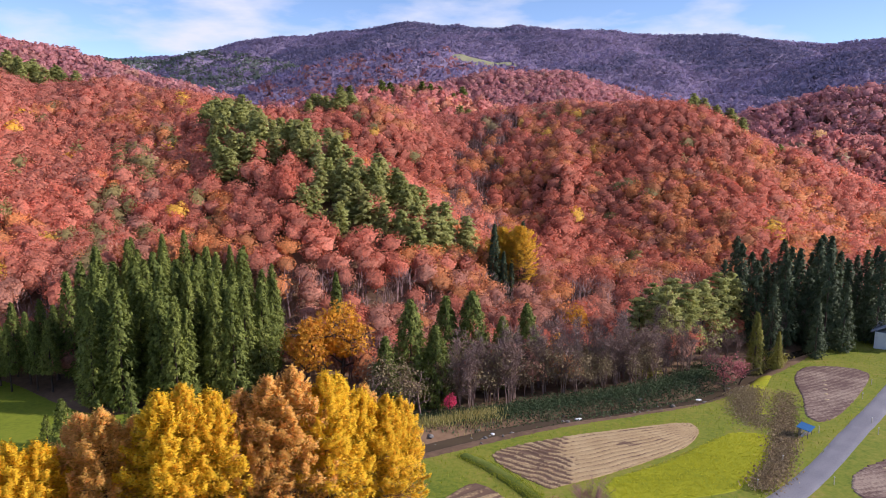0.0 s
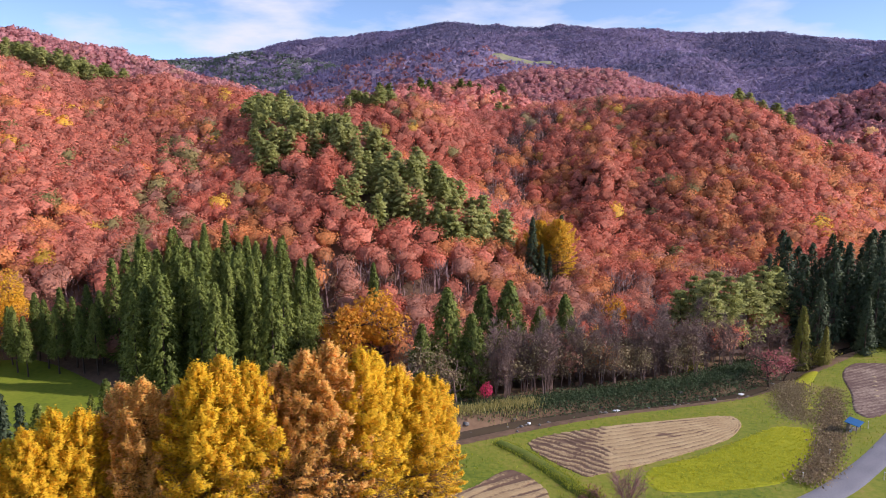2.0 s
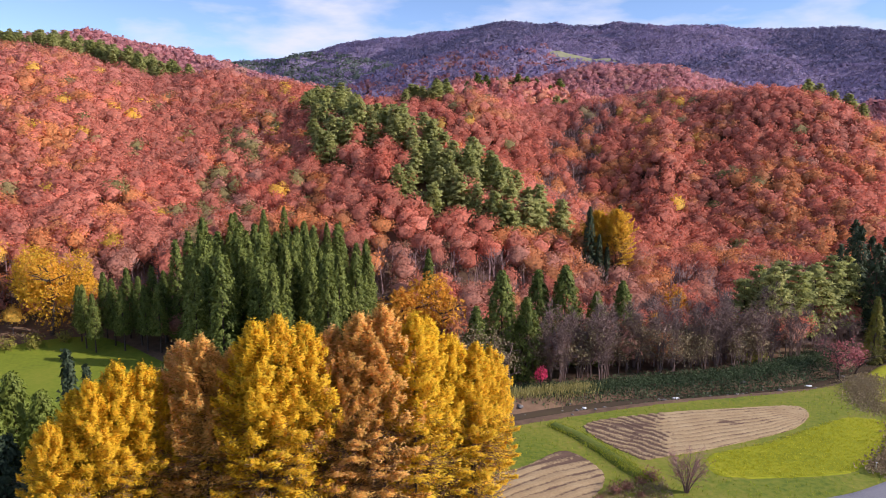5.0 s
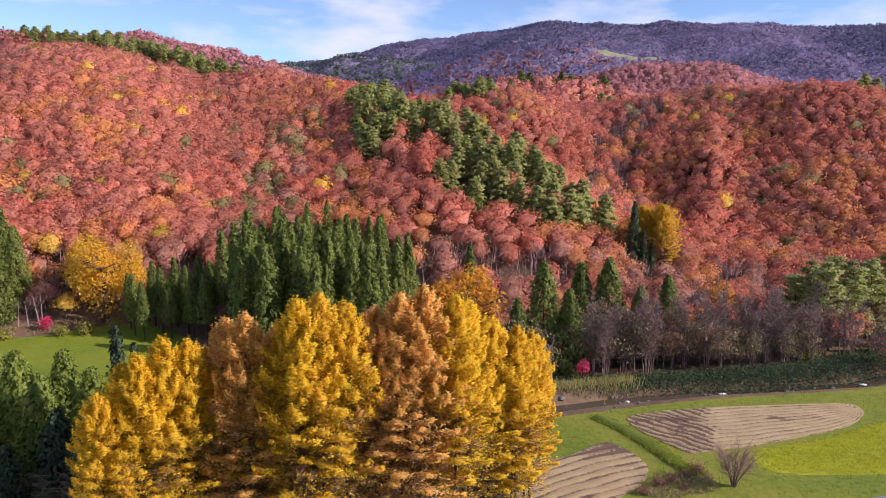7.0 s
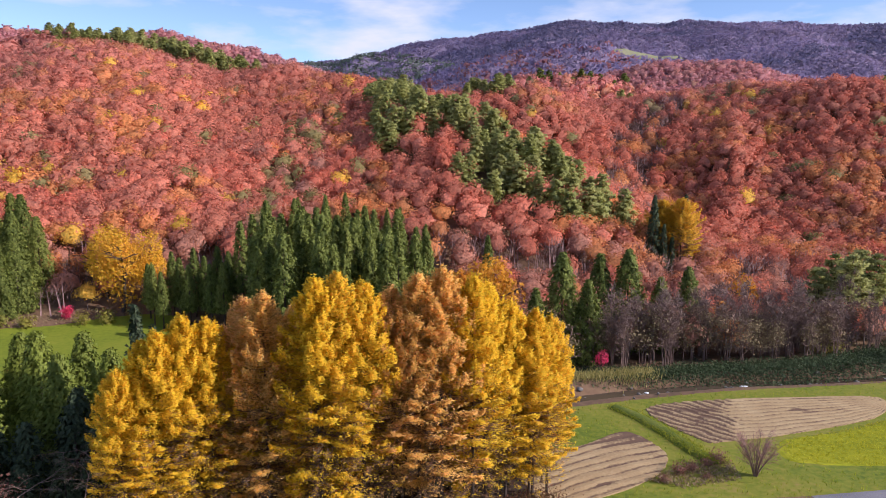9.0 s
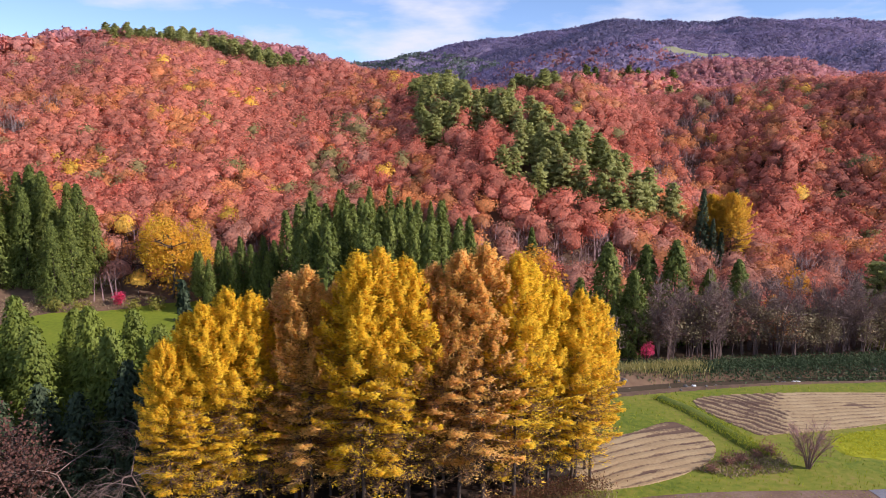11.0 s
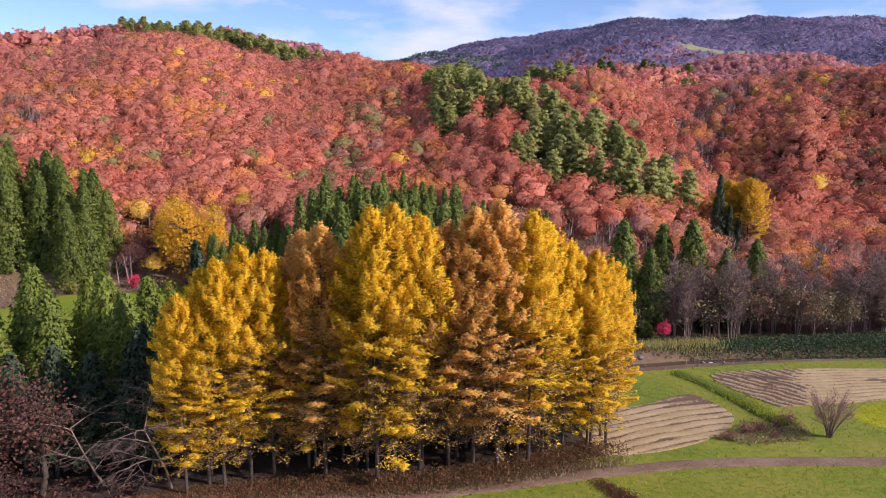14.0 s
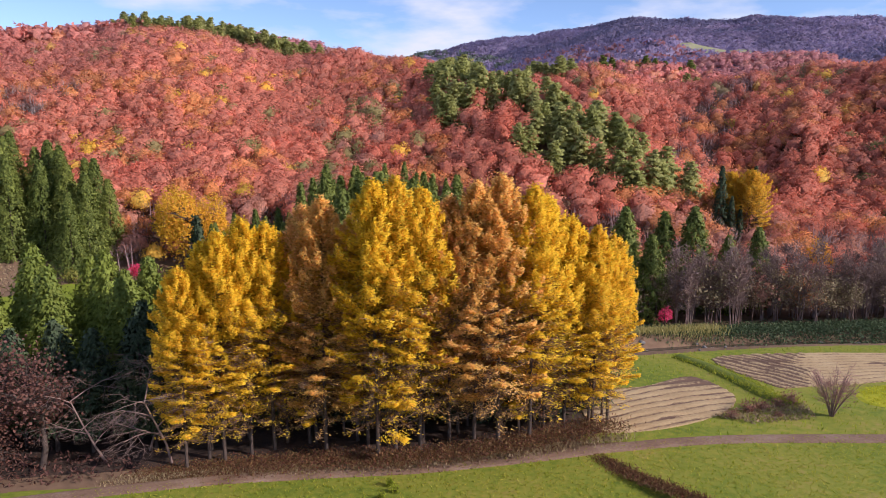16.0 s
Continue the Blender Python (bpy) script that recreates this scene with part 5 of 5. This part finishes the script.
stand("cedar", [(81 + 3.6 * (i % 9) + 1.5 * ((i * 7) % 3), 106 + 5 * (i // 9) + 2.0 * ((i * 5) % 3), 0.74 + 0.07 * ((i * 3) % 5)) for i in range(36)] + [(86, 101, 0.55), (93, 103, 0.7)],
      "tall dark cedar behind the fields", "tree", "cedar stand behind the fields", lambda q: cedar_meshes(q, 18.0, 3.2, 0.05, 3000), (M_BARK, M_FIR))
stand("vine_cedar", [(73.4, 99.6, 0.86), (76.6, 98.2, 0.5)], "conifer overgrown with yellow-green climbers", "tree", "", lambda q: cedar_meshes(q, 12.5, 2.0, 0.02), (M_BARK, M_OLIVE))
stand("cherry", [(63.6, 92.6, 1.0), (67.5, 95, 0.75)], "small tree with thin rose-red leaves", "tree", "", lambda q: round_tree(q, 7.0, 2.7, 800, 0.3), (M_BARK, M_ROSE))
stand("bush", [(54.6, 98.8, 1.0), (52.5, 100, 0.9), (76.5, 99.2, 1.1), (79, 100.5, 0.9)], "yellowing bush at the edge of the wood", "bush", "", lambda q: bush_meshes(q, 2.6, 2.2, 420, 0.4), (M_BARK, M_OLIVE), ("stems", "leaves"))


def thicket_places(a, b, n, depth, seed):
    r = np.random.default_rng(seed)
    out = []
    for i in range(n):
        x = a + (b - a) * (i + r.random()) / n
        y = float(np.interp(x, [10, 14, 33, 54, 66, 80], [90, 91.5, 93.5, 95, 99, 108])) + depth * r.random()
        out.append((x, y, 0.7 + 0.5 * r.random()))
    return out


stand("alder", thicket_places(22, 60, 54, 9.0, 3), "slender bare alder with grey twigs", "tree", "bare alders along the stream", lambda q: alder_meshes(q, 10.5, 4, 800), (M_TWIG, M_TWIG))
stand("shrub_tree", thicket_places(10, 62, 44, 9.0, 4), "thin half-bare tree with drab brown leaves", "tree", "half-bare trees along the stream", lambda q: leaf_tree(q, 6.5, 0.6, 9, 0.2, 0.6, thick=0.07), (M_TWIG, M_DRAB))
stand("alder", thicket_places(62, 92, 18, 6.0, 5), "slender bare alder before the dark cedars", "tree", "bare alders behind the fields", lambda q: alder_meshes(q, 6.5), (M_TWIG, M_TWIG))
stand("bare_tree", [(8 + 1.6 * i, 92 + 1.3 * ((i * 5) % 4), 0.6 + 0.1 * ((i * 3) % 4)) for i in range(6)], "low bare tree beside the crimson maple", "tree", "", lambda q: bare_tree(q, 7.0, 1.0, 4, 3), (M_TWIG,), ("trunk",))

# pines on the crests
stand("pine", grove(PINE_CREST, 4.5, 9, 0.75, 1.1), "green pine on the crest of the hill", "tree", "pines on the crest", pine_meshes, (M_BARK, M_PINE))
stand("pine", [(146 + 2.3 * i, 247 - 2.2 * i + 2.0 * ((i * 5) % 3), 0.75 + 0.08 * ((i * 3) % 4)) for i in range(7)] + [(170, 226, 0.7)], "green pine on the round hill's shoulder", "tree", "pines on the round hill", pine_meshes, (M_BARK, M_PINE))
stand("pine", [(5 + 2.4 * i, 283 + 2.2 * ((i * 4) % 5), 0.9 + 0.09 * ((i * 3) % 4)) for i in range(8)] + [(73, 315, 1.0), (76, 313, 0.8)], "dark pine on the ridge behind the spur", "tree", "pines behind the spur", pine_meshes, (M_BARK, M_PINE))
stand("pine", [(18 + 5.6 * i, 386 + 3.5 * ((i * 5) % 4), 0.8 + 0.12 * ((i * 3) % 4)) for i in range(14)], "dark pine on the ridge up the valley", "tree", "pines up the valley", pine_meshes, (M_BARK, M_CEDAR))

# beside the track and the fields
stand("shrub_tree", [(27, 59.4, 1.0)], "bare many-stemmed tree with pinkish twigs beside the track", "tree", "", lambda q: shrub_meshes(q), (M_TWIG, M_ROSETWIG), ("trunk", "crown"))
stand("bush", [(20.3, 59.8, 1.0), (21.8, 60.6, 0.9), (23.4, 61.6, 0.8), (24.8, 62.2, 1.1), (18.6, 58.4, 0.8), (22.5, 59, 0.6)], "withered russet bush beside the track", "bush", "russet bushes by the fields", lambda q: bush_meshes(q, 1.2, 1.0, 300, 0.14), (M_TWIG, M_RUSSET), ("stems", "leaves"))
stand("bush", [(-7.9, 43.8, 0.8), (-7.4, 42.8, 0.7), (-8.2, 42.0, 0.6)], "small green weed clump in the meadow", "bush", "", lambda q: bush_meshes(q, 1.0, 0.5, 200, 0.16), (M_BARK, M_BLADE), ("stems", "leaves"))


# ---- low growth as masses ----
def mass(name, x, y, height, size, mat, label, category, seed, aspect=0.35, upright=0.8, lift=0.0):
    """Loose leaves and blades over the ground at the given places."""
    r = np.random.default_rng(seed)
    z = land(x, y)
    n = len(x)
    c = np.stack([x, y, z + lift + height * r.random(n) ** 1.3], 1)
    alo = unit(r.normal(size=(n, 3)) * (1.1 - upright) + np.array([0, 0, upright]))
    nor = r.normal(size=(n, 3)) + np.array([0, 0, 0.4])
    nor = unit(nor - alo * (nor * alo).sum(1, keepdims=True))
    v, f = leaves(c, nor, size * (0.5 + r.random(n)), aspect, alo, r)
    return tagged(new(name, mesh_of(name, v, f, mat)), label, category, kind="stuff")


def along(nodes, n, seed, wide):
    """Random places along a polyline."""
    r = np.random.default_rng(seed)
    p = np.asarray(nodes, float)
    d = np.concatenate([[0], np.cumsum(np.hypot(*np.diff(p[:, :2], axis=0).T))])
    t = r.random(n) * d[-1]
    x, y = np.interp(t, d, p[:, 0]), np.interp(t, d, p[:, 1])
    return x + r.normal(size=n) * wide * 0.5, y + r.normal(size=n) * wide * 0.5


def within(loop, n, seed):
    r = np.random.default_rng(seed)
    lo, hi = np.min(loop, 0), np.max(loop, 0)
    x, y = lo[0] + (hi[0] - lo[0]) * r.random(n), lo[1] + (hi[1] - lo[1]) * r.random(n)
    k = inside(x, y, np.asarray(loop, float))
    return x[k], y[k]


x, y = along([(15, 91.6), (24, 90.4), (35, 91.2), (46, 91.6), (56, 93.4), (66, 98.4)], 30000, 1, 3.4)
mass("bamboo_grass", x, y, 1.3, 0.32, M_SASA, "dark green bamboo grass along the stream", "bamboo grass", 1, 0.4, 0.3)
x, y = along([(-6, 85), (4, 87.0), (14, 88.4), (20, 88.8), (26, 89.4)], 8000, 2, 2.2)
mass("reeds", x, y, 0.8, 0.5, M_REED, "yellowed reeds on the stream bank", "reeds", 2, 0.12, 0.9)
x, y = along([(69.5, 87), (65, 81), (60, 74.5), (56.5, 70), (52, 65), (47, 61.0)], 9000, 3, 1.7)
mass("brush", x, y, 0.45, 0.32, M_DRAB, "withered brown brush between the fields", "brush", 3, 0.5, 0.4)
x, y = along([(58, 76), (59, 80), (61, 84), (65, 89)], 7000, 4, 2.4)
mass("brush", x, y, 0.5, 0.3, M_DRAB, "drab tall weeds beside the grass path", "brush", 4, 0.4, 0.5)
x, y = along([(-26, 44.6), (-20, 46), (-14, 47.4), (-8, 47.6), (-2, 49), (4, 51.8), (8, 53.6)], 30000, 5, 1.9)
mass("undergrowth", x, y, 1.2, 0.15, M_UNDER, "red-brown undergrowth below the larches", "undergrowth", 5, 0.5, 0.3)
x, y = along([(-28, 43), (-20, 45.2), (-8, 46.9), (2, 50), (9, 53)], 5000, 15, 0.9)
mass("weeds", x, y, 0.4, 0.3, M_DRAB, "dry weeds along the track", "weeds", 15, 0.2, 0.8)
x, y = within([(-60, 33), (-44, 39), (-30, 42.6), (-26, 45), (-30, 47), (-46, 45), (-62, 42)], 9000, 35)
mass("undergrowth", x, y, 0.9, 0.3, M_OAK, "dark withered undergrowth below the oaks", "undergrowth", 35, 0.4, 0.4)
x, y = along([(6.2, 50.0), (7.2, 48.4), (8.6, 46.0), (10.4, 43.6), (12.6, 40.5)], 9000, 6, 0.8)
mass("brush", x, y, 0.9, 0.2, M_UNDER, "withered brown brush in a ditch across the meadow", "brush", 6, 0.25, 0.7)
x, y = within([(17, 58.5), (21, 61.5), (26, 62.5), (25.5, 58.6), (20, 57)], 3800, 7)
mass("brush", x, y, 0.35, 0.26, M_DRAB, "dry brown weeds beside the track", "brush", 7, 0.3, 0.5)
x, y = within(FRONT[:9] + [(30, 52.6), (30, 34), (-34, 34)], 62000, 8)
mass("grass", x, y, 0.13, 0.24, M_BLADE, "short meadow grass", "grass", 8, 0.2, 0.45)
x, y = along([(18.6, 77.6), (20.6, 74), (22.4, 69), (23.8, 64), (25, 62)], 5000, 19, 1.0)
mass("grass", x, y, 0.2, 0.28, M_BLADE, "rough grass on the dyke", "grass", 19, 0.16, 0.8, 0.2)
x, y = within(FIELD_GREEN, 16000, 29)
mass("grass", x, y, 0.16, 0.24, M_LUSHBLADE, "bright grass of the small field", "grass", 29, 0.2, 0.5, 0.08)
x, y = within([(-104, 104), (-88, 108), (-80, 117.5), (-70, 121.5), (-62, 126), (-64, 128), (-84, 121), (-106, 120)], 7000, 30)
mass("brush", x, y, 0.7, 0.45, M_DRAB, "dry brush at the foot of the hill", "brush", 30, 0.3, 0.6)
x, y = within(BANKS, 34000, 9)
keep = ~inside(x, y, smooth_loop(FIELD_A)) & ~inside(x, y, smooth_loop(FIELD_B)) & ~inside(x, y, smooth_loop(PLOT)) & ~inside(x, y, smooth_loop(FIELD_GREEN))
mass("grass", x[keep], y[keep], 0.2, 0.34, M_BLADE, "rough grass on the banks", "grass", 9, 0.16, 0.8)


# ---- shed, house, posts, stones ----
def box(cx, cy, cz, sx, sy, sz, bevel=0.02):
    bm = bmesh.new()
    bmesh.ops.create_cube(bm, size=1.0)
    for q in bm.verts:
        q.co = Vector((cx + q.co.x * sx, cy + q.co.y * sy, cz + q.co.z * sz))
    bmesh.ops.bevel(bm, geom=bm.edges[:], offset=bevel, segments=1, affect="EDGES")
    return bm


def bm_part(name, bm, mat, parent, label=""):
    me = bpy.data.meshes.new(name)
    bm.to_mesh(me)
    bm.free()
    me.materials.append(mat)
    return part(name, me, parent, label)


M_BLUE = noisy("blue_sheet_roof", [(0.015, 0.08, 0.2), (0.02, 0.10, 0.25), (0.03, 0.12, 0.28)], 1.2, 0.5, 0.1, 6)
M_WOOD = noisy("weathered_wood", [(0.10, 0.08, 0.07), (0.2, 0.17, 0.14), (0.28, 0.24, 0.2)], 2.5, 0.9, 0.3, 6, (1, 1, 0.2))
M_WHITE = noisy("pale_wall", [(0.45, 0.48, 0.55), (0.58, 0.6, 0.66), (0.62, 0.64, 0.7)], 0.8, 0.8, 0.1, 6)
M_SLATE = noisy("slate_blue_roof", [(0.12, 0.16, 0.22), (0.18, 0.22, 0.3), (0.22, 0.27, 0.36)], 1.0, 0.6, 0.2, 6)
M_STRAW = noisy("straw", [(0.34, 0.24, 0.15), (0.44, 0.33, 0.20), (0.5, 0.39, 0.25)], 3.0, 0.95, 0.8, 6)
M_POST = noisy("pale_post", [(0.45, 0.40, 0.3), (0.6, 0.55, 0.42)], 3.0, 0.8, 0.2, 5)

shed = thing("shed", (61.2, 72.2, float(land(61.2, 72.2)) - 0.03), "open roadside stall with a blue sheet roof on wooden posts", "shed", rz=0.62, s=0.75)
for px, py in ((-1.1, -0.7), (1.1, -0.7), (-1.1, 0.7), (1.1, 0.7)):
    bm_part("post", box(px, py, 0.8, 0.09, 0.09, 1.62, 0.01), M_WOOD, shed)
roof = box(0, 0, 1.72, 2.9, 2.2, 0.08)
for q in roof.verts:
    q.co.z += 0.14 * q.co.y
bm_part("roof", roof, M_BLUE, shed, "blue sheet metal roof")
bm_part("back_wall", box(0, 0.72, 0.75, 2.2, 0.05, 1.4), M_WOOD, shed)
bm_part("counter", box(0, -0.3, 0.62, 2.0, 0.6, 0.06), M_WOOD, shed)
for i, sx in enumerate((-0.6, 0.15, 0.7)):
    sack = thing("sack", (0, 0, 0), "pale stuffed sack stored in the stall", "sack", "sacks in the stall", s=0.75)
    sack.location = shed.matrix_basis @ Vector((sx, 0.25, 0.02))
    bm = bmesh.new()
    bmesh.ops.create_icosphere(bm, subdivisions=2, radius=0.3)
    for q in bm.verts:
        q.co = Vector((q.co.x * 1.0, q.co.y * 0.8, max(0.0, q.co.z * 0.9 + 0.24 + 0.05 * math.sin(9 * q.co.x + i))))
    bm_part("bag", bm, M_WHITE, sack)
    tie = box(0, 0, 0.5, 0.1, 0.1, 0.08)
    bm_part("tie", tie, M_WOOD, sack)

house = thing("house", (104, 103.5, float(land(104, 103.5)) - 0.05), "pale house with a slate-blue roof behind the field", "house", rz=0.7)
bm_part("wall", box(0, 0, 1.5, 7.0, 5.0, 3.1, 0.03), M_WHITE, house)
bm = bmesh.new()
prof = [(-3.1, 2.95), (0, 4.6), (3.1, 2.95), (3.1, 3.1), (0, 4.78), (-3.1, 3.1)]
ends = [[bm.verts.new((sx, a, b)) for a, b in prof] for sx in (-4.0, 4.0)]
for i in range(6):
    bm.faces.new((ends[0][i], ends[0][(i + 1) % 6], ends[1][(i + 1) % 6], ends[1][i]))
bm.faces.new(ends[0][::-1])
bm.faces.new(ends[1])
bmesh.ops.recalc_face_normals(bm, faces=bm.faces[:])
bm_part("roof", bm, M_SLATE, house)
for sx in (-2.0, 1.6):
    w = bm_part("window", box(sx, -2.53, 1.6, 1.5, 0.08, 1.1), M_WOOD, house)
    bm_part("pane", box(sx, -2.57, 1.6, 1.3, 0.04, 0.9, 0.005), M_WATER, w)

post = thing("marker_post", (0, 0, 0), "thin pale marker post at the road edge", "post", "marker posts along the road")
v, f = tube([(0, 0, -0.1), (0, 0, 0.45), (0, 0, 0.9)], [0.05, 0.05, 0.045], 8)
part("shaft", mesh_of("shaft", v, f, M_POST), post)
bm_part("cap", box(0, 0, 0.93, 0.12, 0.12, 0.06, 0.01), M_WHITE, post)
spots = [(47.0, 61.6), (53.5, 66.2), (63.5, 72.6), (70, 70.2), (55, 60.0), (78, 81.6), (84, 86.5), (72, 73.4)]
post.location = (*spots[0], float(land(*spots[0])))
for a, b in spots[1:]:
    copy_thing(post, Matrix.Translation((a, b, float(land(a, b)))))


def heap(seed):
    r = np.random.default_rng(seed)
    d, tri = ball(2)
    v = d * np.array([0.42, 0.3, 0.12]) * (0.85 + 0.3 * r.random((len(d), 1)))
    v[:, 2] = np.maximum(v[:, 2], -0.06)
    return v, tri


def rock_mesh(seed):
    r = np.random.default_rng(seed)
    d, tri = ball(2)
    k = 1 + 0.28 * np.sin(d @ r.normal(size=3) * 2.3) + 0.16 * np.sin(d @ r.normal(size=3) * 4.1)
    return d * k[:, None] * np.array([1.0, 0.8, 0.6]), tri


for i, (a, b) in enumerate([(73, 82.5), (74.6, 84.6), (76, 86.4), (77.4, 88.2), (78.8, 90), (60.5, 58.5), (62, 60.2), (63.2, 61.8)]):
    hp = new("straw_heap", mesh_of("straw_heap", *heap(i % 3), M_STRAW))
    hp.location = (a, b, float(land(a, b)) + 0.08)
    hp.rotation_euler = (0, 0, i * 1.3)
    tagged(hp, "small heap of pale straw on the plot", "straw heap", "straw heaps")
rocks = [mesh_of("stone", *rock_mesh(i), M_STONE, smooth=True) for i in range(4)]
rr = np.random.default_rng(5)
sx_, sy_ = along([(12, 82.4), (22, 85.2), (35, 87.6), (44, 88.3), (56, 89.5), (66, 94)], 46, 21, 3.2)
for i, (a, b) in enumerate(zip(sx_, sy_)):
    k = 0.15 + 0.4 * rr.random() ** 2
    st = new("stone", rocks[i % 4])
    st.location, st.rotation_euler, st.scale = (a, b, max(float(land(a, b)), float(plane(a, b)) - 1.15) + 0.05), (0, 0, rr.random() * 6), (k, k, k)
    tagged(st, "grey boulder lying in the stream", "stone", "stones in the stream")
M_FOAM, _n, _l, _b = material("white_water", 0.4)
_b.inputs["Base Color"].default_value = (0.8, 0.82, 0.85, 1)
for i, (a, b, w) in enumerate([(37.5, 87.7, 0.5), (57.5, 90.2, 0.5), (24.5, 85.7, 0.25)]):
    d, tri = ball(3)
    q = d * np.array([w, 0.35, 0.05]) * (1 + 0.25 * np.sin(7 * d[:, :1] + 5 * d[:, 1:2]))
    fo = new("rapid", mesh_of("rapid", q, tri, M_FOAM, smooth=True))
    fo.location = (a, b, float(plane(a, b)) - 1.02)
    tagged(fo, "patch of white water in the stream", "rapid", kind="structure")
